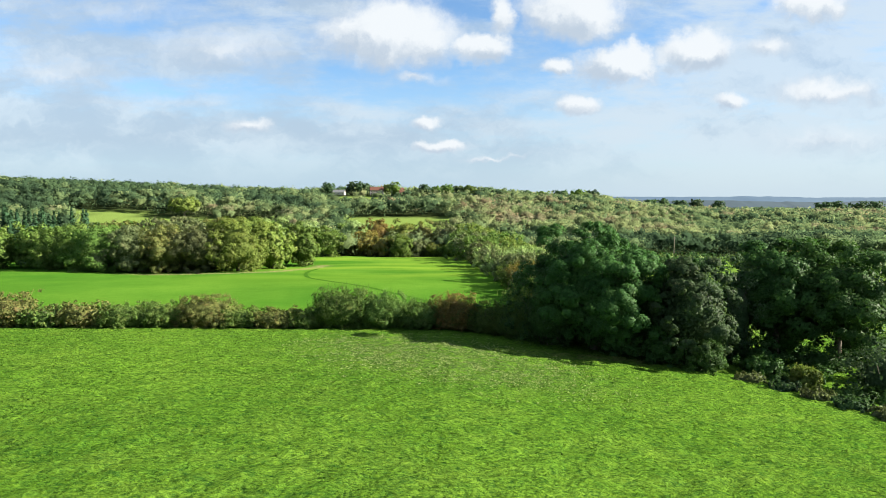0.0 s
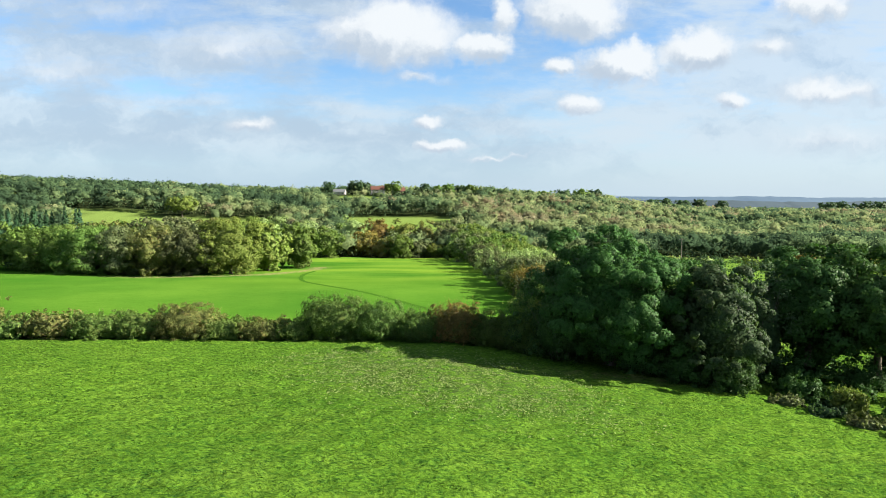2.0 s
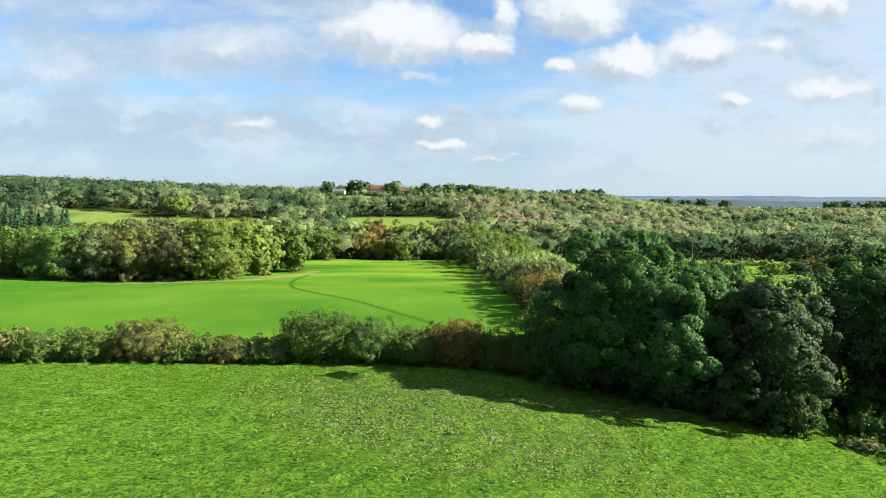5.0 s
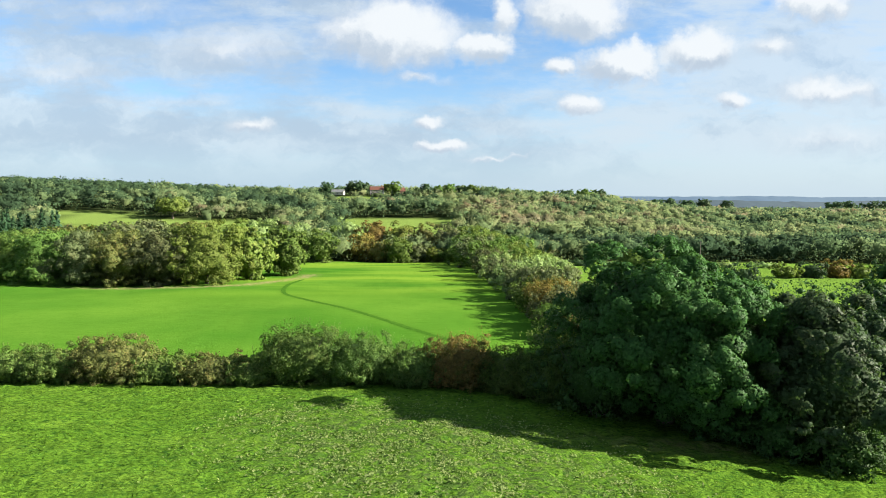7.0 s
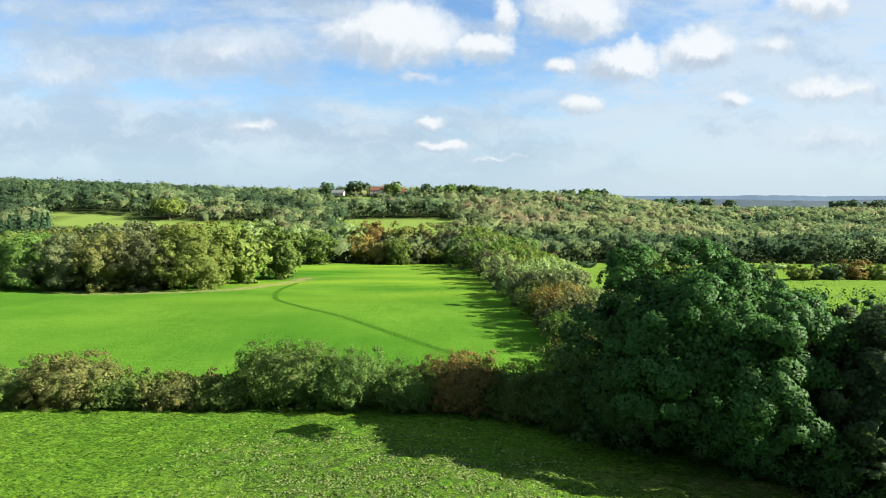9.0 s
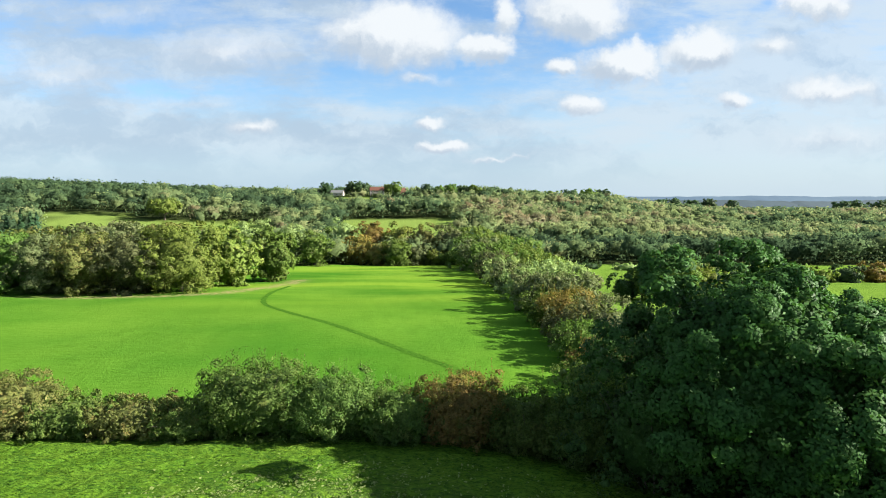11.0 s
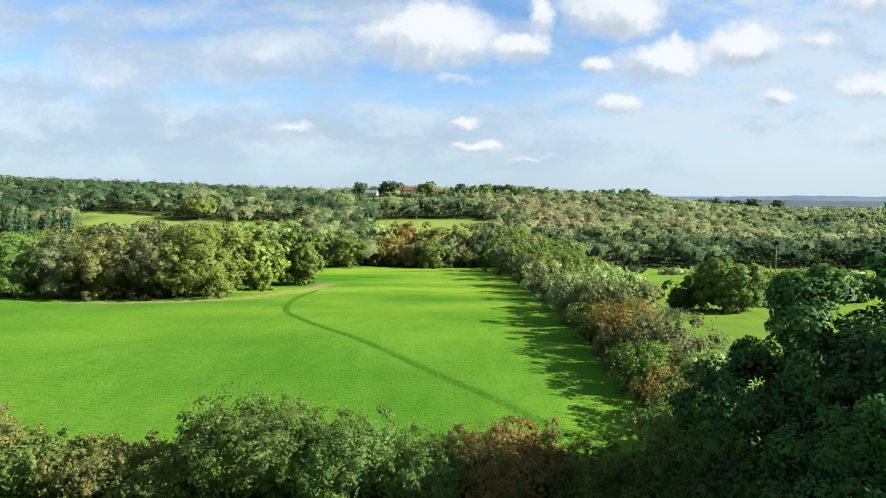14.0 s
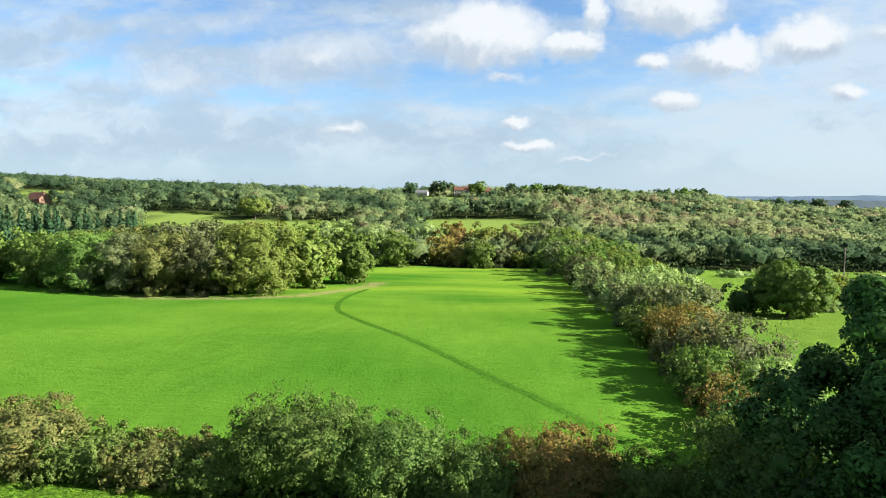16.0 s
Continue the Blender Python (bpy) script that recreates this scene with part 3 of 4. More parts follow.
def lobe_points(rng, cl, cr, own, mid, count, relief=0.0):
    """Points on the outer sides of lobes cl with radii cr, ragged, with the directions in which they face."""
    k = rng.choice(len(cl), count, p=cr ** 1.8 / (cr ** 1.8).sum())
    d = rng.normal(size=(count, 3))
    d /= np.linalg.norm(d, axis=1)[:, None]
    out = own[k] - mid
    out /= np.linalg.norm(out, axis=1)[:, None] + 1e-6
    flip = (d * out).sum(1) < -0.35
    d[flip] *= -1
    d[:, 2] = np.where(rng.random(count) < 0.55, np.abs(d[:, 2]), d[:, 2])
    rad = cr[k] * (0.74 + (0.43 - 0.17 * relief) * rng.random(count) ** 1.3) * 1.04
    p = cl[k] + d * rad[:, None] * np.array([1, 1, 0.9])
    wide = p - own[k]
    wide /= np.linalg.norm(wide, axis=1)[:, None] + 1e-6
    return p, (0.45 + 0.45 * relief) * d + (0.40 + 0.05 * relief) * wide + (0.40 - 0.25 * relief) * out + np.array([0, 0, 0.22])


def tube(path, radii, sides=7):
    """Vertices and quads of a tapered tube along a path."""
    path = [Vector(p) for p in path]
    vs, fs = [], []
    for i, p in enumerate(path):
        d = (path[min(i + 1, len(path) - 1)] - path[max(i - 1, 0)]).normalized()
        s = d.orthogonal().normalized()
        u = d.cross(s)
        for j in range(sides):
            w = 2 * math.pi * j / sides
            vs.append(p + (s * math.cos(w) + u * math.sin(w)) * radii[i])
    for i in range(len(path) - 1):
        for j in range(sides):
            k = (j + 1) % sides
            fs.append((i * sides + j, i * sides + k, (i + 1) * sides + k, (i + 1) * sides + j))
    return vs, fs


def join_tubes(name, tubes, material):
    vs, fs = [], []
    for v, f in tubes:
        o = len(vs)
        vs += [tuple(p) for p in v]
        fs += [i + o for q in f for i in q]
    return link_mesh(name, np.array(vs), np.array(fs), 4, material, True)


def part(name, me, parent, label=""):
    ob = new(name, me)
    ob.parent = parent
    if label:
        ob["label"] = label
    return ob


def tree(x, y, top, radius, material, seed, label, name="tree", category="tree", group="", skirt=0.25, masses=34,
         leaves=9000, size=0.4, stem=0.4, mass_size=0.30, squash=1.0, sink=0.15, tall_stem=None, lobes=6, full=2.3, relief=0.5):
    """A broadleaf tree: trunk and limbs, and a crown of many leaf sprays gathered in masses. top: height of the crown's top above the datum."""
    rng = np.random.default_rng(seed)
    z0 = gz(x, y)
    h = top - z0
    base = new(name)
    base.location = (x, y, z0 - sink)
    tagged(base, label, category, group)
    low = skirt * h
    rz = (h - low) * 0.5
    mid = np.array([0, 0, low + rz])
    cl = clumps_on(rng, masses, radius * 0.86, radius * 0.86 * squash, rz * 0.9, -0.95, full, (0.80, 0.99) if relief == 1.0 else (0.69, 1.02)) + mid
    cr = radius * mass_size * rng.uniform(0.65, 1.35, masses)
    cl[:, 2] = np.minimum(cl[:, 2], h - cr * 0.8)
    sl, sr, own = split_masses(rng, cl, cr, mid, lobes, 0.46 - 0.05 * relief)
    f = 0.62 - 0.06 * relief
    core = (radius * f, radius * f * squash, rz * (f + 0.08), mid[2])
    pts, nrm = lobe_points(rng, sl, sr, own, mid, int(leaves * 0.86), relief)
    inner, inner_n = heart_cover(rng, *core, int(leaves * 0.16))
    pts[:, 2], inner[:, 2] = np.maximum(pts[:, 2], 0.15), np.maximum(inner[:, 2], 0.2)
    foliage = both(sprays(rng, pts, nrm, size, 0.55, 0.65, 0.58 + 0.12 * relief), sprays(rng, inner, inner_n, size * 1.45, 0.6, 0.7, 0.6))
    body = both(cores(sl, sr, BALL_COARSE, 0.45, 0.9), heart(*core, seed))
    part("crown", spray_mesh("crown", both(foliage, body), material), base)
    tubes = []
    bend = rng.normal(size=(4, 2)) * 0.04 * radius
    fork = mid[2] * (tall_stem or 0.75)
    spine = [(0, 0, 0), (bend[0][0], bend[0][1], fork * 0.4), (bend[1][0], bend[1][1], fork), (bend[2][0] * 2, bend[2][1] * 2, h * 0.82)]
    tubes.append(tube(spine, (stem * 1.25, stem * 0.9, stem * 0.7, stem * 0.15), 9))
    for c in cl[rng.permutation(masses)[:min(14, masses)]]:
        s = Vector((bend[1][0], bend[1][1], fork * rng.uniform(0.55, 1.0)))
        e = Vector(c)
        m = s.lerp(e, 0.5) + Vector((0, 0, 0.08 * h * rng.uniform(0, 1)))
        tubes.append(tube((s, m, e), (stem * 0.42, stem * 0.26, stem * 0.06), 5))
    part("trunk", join_tubes("trunk", tubes, BARK), base)
    return base


def shrub(x, y, top, rx, ry, material, seed, label, name="shrub", category="shrub", group="", leaves=6000, size=0.22, masses=26, spiky=0.0, low=0.05, mass_size=0.36, full=2.8, close=0.0):
    """A bush that is leafy down to the ground, with stems inside."""
    rng = np.random.default_rng(seed)
    z0 = gz(x, y)
    h = max(top - z0, 0.7)
    base = new(name)
    base.location = (x, y, z0 - 0.08)
    tagged(base, label, category, group)
    mid = np.array([0, 0, h * 0.35])
    cl = clumps_on(rng, masses, rx * 0.88, ry * 0.85, h * 0.55, -0.9, full) + np.array([0, 0, h * 0.47])
    cr = min(rx, ry, h * 0.6) * mass_size * rng.uniform(0.8, 1.3, masses)
    cl[:, 2] = np.clip(cl[:, 2], cr * 0.35 + low, h - cr * 0.7)
    sl, sr, own = split_masses(rng, cl, cr, mid, 4, 0.55)
    pts, nrm = lobe_points(rng, sl, sr, own, mid, int(leaves * (0.76 - 0.06 * close)), 0.9 if size < 0.2 else 0.2)
    core = (rx * (0.58 + 0.16 * close), ry * (0.50 + 0.16 * close), h * (0.35 + 0.04 * close), h * (0.40 + 0.02 * close))
    inner, inner_n = heart_cover(rng, *core, int(leaves * (0.14 + 0.06 * close)))
    inner[:, 2] = np.maximum(inner[:, 2], 0.15)
    if spiky:
        # upright shoots that stand out of the top, leaves close along each
        shoots, along = int(leaves * 0.012), 9
        k = rng.integers(0, masses, shoots)
        foot = cl[k] + rng.normal(size=(shoots, 3)) * cr[k][:, None] * (0.6, 0.6, 0.15) + np.array([0, 0, 0.5]) * cr[k][:, None]
        tip = np.stack([rng.normal(0, 0.16, shoots), rng.normal(0, 0.16, shoots), rng.uniform(0.4, 1.0, shoots)], -1) * (spiky + 0.5 * cr[k][:, None])
        step_ = np.linspace(0, 1, along)[None, :, None]
        up = foot[:, None] + tip[:, None] * step_ + rng.normal(size=(shoots, along, 3)) * (0.35 * size * (1.2 - step_))
        pts = np.concatenate([pts, up.reshape(-1, 3)])
        nrm = np.concatenate([nrm, rng.normal(size=(shoots * along, 3)) * (1, 1, 0.3) + (0.2, -0.2, 0.2)])
    pts[:, 2] = np.maximum(pts[:, 2], 0.1)
    leafage = both(sprays(rng, pts, nrm, size, 0.7, 0.55, 0.6), sprays(rng, inner, inner_n, size * 1.9, 0.7, 0.6, 0.6))
    body = both(cores(sl, sr, BALL_COARSE, 0.5 if size > 0.3 else 0.34, 0.9), heart(*core, seed))
    part("foliage", spray_mesh("foliage", both(leafage, body), material), base)
    tubes = []
    for c in cl[rng.permutation(masses)[:10]]:
        s = Vector((c[0] * 0.25, c[1] * 0.25, 0.0))
        m = Vector((c[0] * 0.55, c[1] * 0.55, c[2] * 0.55))
        tubes.append(tube((s, m, Vector(c)), (0.07, 0.05, 0.015), 5))
    part("branching_stem", join_tubes("branching_stem", tubes, BARK), base)
    return base


# field hedge: x, y, top, half width, material
HEDGE_ROW = [
    (-86, 81.5, 3.4, 5.0, 1), (-78, 81.6, 3.8, 5.0, 0), (-70.5, 81.8, 3.2, 4.6, 1), (-64, 82, 3.9, 4.4, 0), (-58.5, 82, 4.7, 3.6, 1), (-53.5, 82, 3.1, 3.8, 0),
    (-48.5, 82, 3.5, 4.0, 1), (-43, 82, 3.3, 4.0, 0), (-38.0, 82.2, 3.4, 3.8, 0), (-32.2, 82.2, 4.7, 4.0, 1), (-27.2, 82, 3.2, 3.2, 0), (-22.5, 81.8, 3.1, 3.6, 1),
    (-18.6, 81.6, 3.0, 2.6, 0), (-13.8, 81.2, 5.9, 4.2, 2), (-8.6, 81.0, 5.1, 3.6, 2), (-3.4, 80.4, 4.2, 3.3, 2), (1.0, 80.0, 5.2, 3.1, 3), (5.4, 79.2, 4.2, 3.2, 2), (9.3, 77.6, 4.3, 3.2, 2)]
hedge_kinds = (
    (HEDGE, "dense green field hedge shrub flecked with brown"),
    (HEDGE_BROWN, "olive hedge shrub with brown autumn tips"),
    (HEDGE_DEEP, "tall bushy dark green hedge shrub with upright shoots"),
    (RUST, "hedge shrub turning rusty orange at its top"))
for i, (hx, hy, ht, hw, kind) in enumerate(HEDGE_ROW):
    m, text = hedge_kinds[kind]
    far = hx < -45
    shrub(hx, hy - (1.3 if hx < -15 else 0.8), ht - (0.25 if hx < -36 else 0.6), hw * 1.15, 3.2 + 0.15 * (ht - 3), m, 100 + i, text, "hedge_shrub", "hedge", "field hedge shrubs",
          leaves=3800 if far else 25000, size=0.28 if far else 0.125, masses=110, mass_size=0.2, spiky=0.7 if kind >= 2 else 0.2, full=2.5 if kind >= 2 or ht > 4.1 else 3.6, close=1.0)

# row of oaks at the field corner
tree(17.6, 72.4, 14.1, 8.5, OAK, 1, "large spreading dark green oak beside the field corner", "oak_tree", "tree", "oak row", -0.04, 84, 150000, 0.205, 0.55, 0.21, squash=1.12, lobes=7, full=1.72, relief=1.0)
tree(26.8, 67.2, 11.4, 5.2, OAK_GREY, 2, "rounded grey-green tree in the oak row", "field_maple_tree", "tree", "oak row", -0.04, 48, 44000, 0.22, 0.35, 0.25, squash=1.15, lobes=6, full=2.2, relief=1.0)
tree(39.6, 73.0, 12.0, 6.3, OAK, 3, "dark oak with a bare trunk showing", "oak_tree", "tree", "oak row", 0.20, 50, 26000, 0.32, 0.42, 0.25)
tree(45.8, 70.5, 11.8, 6.6, OAK, 4, "dark oak with a bare trunk showing", "oak_tree", "tree", "oak row", 0.18, 50, 26000, 0.32, 0.42, 0.25)
for i, (sx, sy, st, sr, m, text) in enumerate((
        (12.4, 73.2, 8.6, 4.5, OAK, "dark green shrub under the oak"), (11.0, 80.5, 5.2, 3.4, HEDGE, "dark green hedge shrub beside the oak"),
        (23.6, 70.2, 9.6, 4.0, OAK, "tall dark green thicket between the oaks"), (28.5, 74.0, 10.4, 4.4, OAK, "tall dark green thicket between the oaks"), (33.4, 71.5, 10.4, 3.8, OAK_GREY, "tall dark green thicket between the oaks"), (23.5, 66.2, 3.2, 2.6, OAK, "dark green shrub under the oak"), (27.0, 64.0, 2.4, 2.4, OAK, "low dark undergrowth shrub"),
        (32.6, 72.5, 2.6, 3.2, OAK, "dark green undergrowth between the trunks"), (36.2, 69.2, 0.8, 2.6, OAK, "dark green undergrowth between the trunks"),
        (36.5, 79.0, 9.0, 4.4, OAK_GREY, "dark green undergrowth between the trunks"), (43.0, 77.5, 2.6, 3.6, OAK, "dark green undergrowth between the trunks"),
        (42.6, 69.0, 0.2, 2.8, OAK, "dark green undergrowth between the trunks"), (50.0, 73.5, 2.6, 3.6, OAK, "dark green undergrowth between the trunks"),
        (46.6, 63.5, 0.6, 2.8, OAK, "dark green undergrowth between the trunks"), (38.6, 64.0, -0.6, 2.4, OAK, "bramble thicket below the trees"),
        (35.0, 58.8, 0.6, 1.35, YELLOW, "small golden-yellow shrub at the field edge"), (42.0, 57.5, 3.0, 3.4, OAK_GREY, "dark round bush at the field edge"),
        (49.0, 53.0, 3.0, 3.6, OAK_GREY, "dark round bush at the field edge"), (33.5, 64.0, 0.4, 2.4, OAK, "bramble thicket below the trees"),
        *((bx, by, gz(bx, by) + bh, br, m_, "low grey-green bramble patch") for bx, by, bh, br, m_ in (
            (30.6, 60.8, 0.8, 1.6, OLIVE), (32.6, 58.0, 0.9, 1.7, OAK_GREY), (34.0, 55.2, 0.8, 1.7, OLIVE), (35.4, 52.4, 0.9, 1.8, OAK_GREY), (36.8, 49.6, 0.9, 1.8, OLIVE),
            (38.2, 46.8, 0.9, 1.9, OAK_GREY), (38.0, 56.0, 1.3, 2.2, OAK), (39.6, 52.0, 1.4, 2.2, OAK), (41.5, 48.5, 1.4, 2.2, OAK), (36.0, 61.5, 1.4, 2.2, OAK))))):
    shrub(sx, sy, st, sr, sr * 0.9, m, 200 + i, text, "bramble" if "bramble" in text else "bush", "bush", leaves=13000 if i < 2 else 4600 if st > 0 else 2600, size=0.17 if i < 2 else 0.22, masses=30, spiky=0.3)

# hedgerow between the far field and the meadow: x, y, top, radius, material, label
for i, (sx, sy, st, sr, m, text) in enumerate((
        (15.5, 89.5, 3.6, 4.2, OAK, "dark green hedgerow bush between two fields"), (15.6, 96.0, 3.0, 3.6, RUST, "rusty brown hedgerow bush between two fields"),
        (19.4, 99.5, 3.0, 3.0, PALE, "grey-green hedgerow bush between two fields"), (15.0, 103.0, 3.2, 3.4, GREEN, "green hedgerow bush between two fields"),
        (18.2, 107.5, 5.4, 3.8, OLIVE, "tall grey-green hedgerow bush with bare twigs"), (15.0, 110.5, 3.4, 3.2, OLIVE, "grey-green hedgerow bush between two fields"),
        (15.6, 117.0, 4.8, 3.6, ORANGE, "orange-brown hedgerow bush between two fields"), (14.6, 124.0, 3.6, 4.0, GREEN, "green hedgerow bush between two fields"),
        (18.8, 127.0, 5.4, 4.6, OLIVE, "olive hedgerow tree between two fields"), (15.0, 136.0, 4.6, 4.6, OLIVE, "olive hedgerow tree between two fields"),
        (20.5, 142.0, 5.2, 5.2, PALE, "pale willow in the hedgerow"), (14.0, 150.0, 3.6, 4.4, PALE, "pale bare-twigged hedgerow bush"),
        (20.5, 158.0, 4.6, 5.4, PALE, "pale willow in the hedgerow"), (14.0, 166.0, 3.0, 4.6, OLIVE, "grey-green hedgerow bush between two fields"),
        (21.0, 175.0, 3.8, 5.6, YELLOW, "yellow-green hedgerow tree between two fields"), (14.0, 183.0, 2.2, 5.0, PALE, "pale hedgerow bush between two fields"),
        (22.0, 192.0, 3.0, 6.0, GREEN, "green hedgerow tree between two fields"), (13.5, 201.0, 2.2, 5.6, OLIVE, "grey-green hedgerow tree between two fields"),
        (22.0, 212.0, 2.6, 6.5, YELLOW, "yellow-green hedgerow tree between two fields"), (13.0, 222.0, 2.8, 6.2, GREEN, "green hedgerow tree between two fields"),
        (21.0, 234.0, 3.6, 7.0, GREEN, "green hedgerow tree between two fields"), (11.5, 246.0, 3.0, 6.6, OLIVE, "grey-green hedgerow tree between two fields"),
        (20.0, 258.0, 3.4, 7.0, YELLOW, "yellow-green hedgerow tree between two fields"), (9.0, 268.0, 2.4, 6.6, GREEN, "green hedgerow tree between two fields"),
        (18.0, 280.0, 2.2, 7.0, GREEN, "green hedgerow tree between two fields"))):
    shrub(sx, sy, st, sr * 1.05, sr * 1.05, m, 300 + i, text, "hedgerow_bush", "bush", "hedgerow", leaves=6500 if sy < 150 else 3600,
          size=0.24 if sy < 125 else 0.34 if sy < 170 else 0.48, masses=34, spiky=0.6, mass_size=0.33)

# meadow trees
tree(40.5, 152.5, 6.4, 5.3, GREEN, 31, "round dark green tree standing in the meadow", "meadow_tree", "tree", "", 0.02, 40, 17000, 0.36, 0.35, 0.29)
for i, (sx, sy, st, sr, m, text) in enumerate((
        (34.4, 155.0, 2.2, 3.4, OAK, "dark round bush beside the meadow tree"), (52.5, 169.0, 1.4, 3.4, YELLOW, "yellow-brown bush beside the meadow tree"),
        (57.5, 174.0, 1.8, 3.6, YELLOW, "golden autumn bush in the meadow"), (62.5, 177.0, 0.2, 3.0, OAK_GREY, "low grey-green meadow bush"),
        (49.0, 161.0, -1.6, 3.6, PALE, "low grey-green bramble patch"), (54.0, 165.5, -1.9, 3.2, PALE, "low grey-green bramble patch"),
        (63.0, 165.0, 1.2, 3.4, OAK, "dark round bush in the meadow"), (69.5, 166.0, 2.0, 3.6, OAK_GREY, "dark round bush in the meadow"),
        (64.0, 256.0, -6.4, 6.0, PALE, "pale dry scrub in the meadow"), (78.0, 264.0, -6.6, 7.0, PALE, "pale dry scrub in the meadow"), (92.0, 258.0, -6.4, 7.0, PALE, "pale dry scrub in the meadow"),
        (104.0, 252.0, -6.4, 6.5, PALE, "pale dry scrub in the meadow"), (118.0, 250.0, -6.2, 6.5, PALE, "pale dry scrub in the meadow"), (52.0, 262.0, -6.4, 5.5, OAK_GREY, "pale dry scrub in the meadow"))):
    shrub(sx, sy, st, sr, sr, m, 400 + i, text, "meadow_bush", "bush", "", leaves=1800, size=0.42, masses=16, spiky=0.3)

for i in range(7):
    gxx, gyy = 93.0 + 8.0 * i, 191.0 + 1.6 * i
    shrub(gxx, gyy, gz(gxx, gyy) + 3.6 + 1.4 * ((i * 37) % 5) / 4, 4.6, 3.6, (YELLOW, ORANGE, OAK_GREY)[(i * 2) % 3], 440 + i, "golden autumn bush in a meadow boundary row", "boundary_bush", "bush",
          "meadow boundary bushes", leaves=2200, size=0.45, masses=18, spiky=0.3)

# clump of trees at the near side of the far field: x, y, top, radius, material, label
CLUMP = (
    (-47.0, 203, 8.8, 6.6, 0), (-52.5, 187, 9.2, 6.8, 1), (-60.0, 203, 9.0, 8.0, 0), (-57.0, 168, 11.2, 8.0, 1), (-66.5, 167, 9.8, 7.2, 2), (-64.0, 182, 10.2, 8.2, 0),
    (-75.5, 167, 9.6, 7.2, 3), (-74.0, 180, 10.8, 8.0, 2), (-85.0, 168, 9.0, 7.4, 2), (-84.0, 182, 11.2, 8.4, 2), (-95.0, 168, 9.0, 7.6, 0), (-96.0, 184, 9.6, 8.6, 3),
    (-106, 175, 9.0, 8.0, 0), (-107, 190, 9.0, 8.6, 0), (-120, 184, 8.4, 9.0, 0), (-134, 182, 8.6, 9.0, 0), (-148, 180, 11.0, 9.0, 0), (-72, 195, 10.4, 8.5, 3),
    (-86, 198, 11.2, 8.5, 2), (-75, 210, 9.6, 8.5, 1), (-90, 212, 9.2, 8.5, 4), (-104, 206, 9.2, 9, 0), (-120, 204, 8.0, 9, 5), (-136, 204, 7.6, 9, 5))
kinds = ((GREEN, "tall green broadleaf tree in the field clump"), (YELLOW, "yellow-green broadleaf tree in the field clump"),
         (OLIVE, "grey-green broadleaf tree in the field clump"), (HEDGE_BROWN, "brownish autumn tree in the field clump"),
         (PALE, "pale grey-green tree in the field clump"), (CONIFER, "dark green tree behind the field clump"))
for i, (tx, ty, tt, tr, k) in enumerate(CLUMP):
    m, text = kinds[k]
    tree(tx, ty, tt, tr * (1.12 if ty < 178 else 1.0), m, 500 + i, text, "woodland_tree", "tree", "field clump", -0.06, 46, 18500 if ty < 178 else 4600, 0.36 if ty < 178 else 0.75, 0.4, 0.29, lobes=5, full=2.0, relief=0.8)

# trees along the far edge of the field
EDGE = (
    (-54.0, 288, 4.4, 8.5, 0), (-39, 303, 1.0, 8, 6), (-29, 298, -2.0, 7, 7), (-20.5, 290, -0.6, 6.8, 0), (-12, 296, -3.4, 6.0, 2), (-4, 294, -4.6, 5.0, 1), (3, 290, -4.2, 5.0, 0),
    (-68, 300, 6.0, 8.5, 4), (-46, 316, 7.6, 8.5, 4), (-34, 318, 7.0, 8.5, 6), (-22, 312, 5.6, 8, 1), (-10, 312, 5.4, 8, 3), (2, 308, 5.0, 8, 2), (12, 304, 4.6, 8, 1),
    (-81, 292, 8, 8.5, 4), (-95, 300, 8, 8.5, 1))
kinds_e = ((GREEN, "dark green tree at the far edge of the field"), (YELLOW, "yellow-green tree at the far edge of the field"),
           (OLIVE, "grey-green tree at the far edge of the field"), (HEDGE_BROWN, "brownish tree at the far edge of the field"),
           (PALE, "pale grey-green tree at the far edge of the field"), (CONIFER, "dark conifer behind the field"),
           (ORANGE, "orange autumn tree at the far edge of the field"), (RUST, "rust-brown tree at the far edge of the field"))
for i, (tx, ty, tt, tr, k) in enumerate(EDGE):
    m, text = kinds_e[k]
    tree(tx, ty, tt, tr, m, 600 + i, text, "field_edge_tree", "tree", "field edge trees", -0.08, 26, 3000, 0.75, 0.4, 0.32, lobes=5)

# lone tree on the hillside field
tree(-187, 446, gz(-187, 446) + 14.5, 10.0, YELLOW, 700, "lone spreading tree in a hillside field", "hillside_tree", "tree", "", 0.28, 30, 2600, 1.0, 0.6, 0.3)


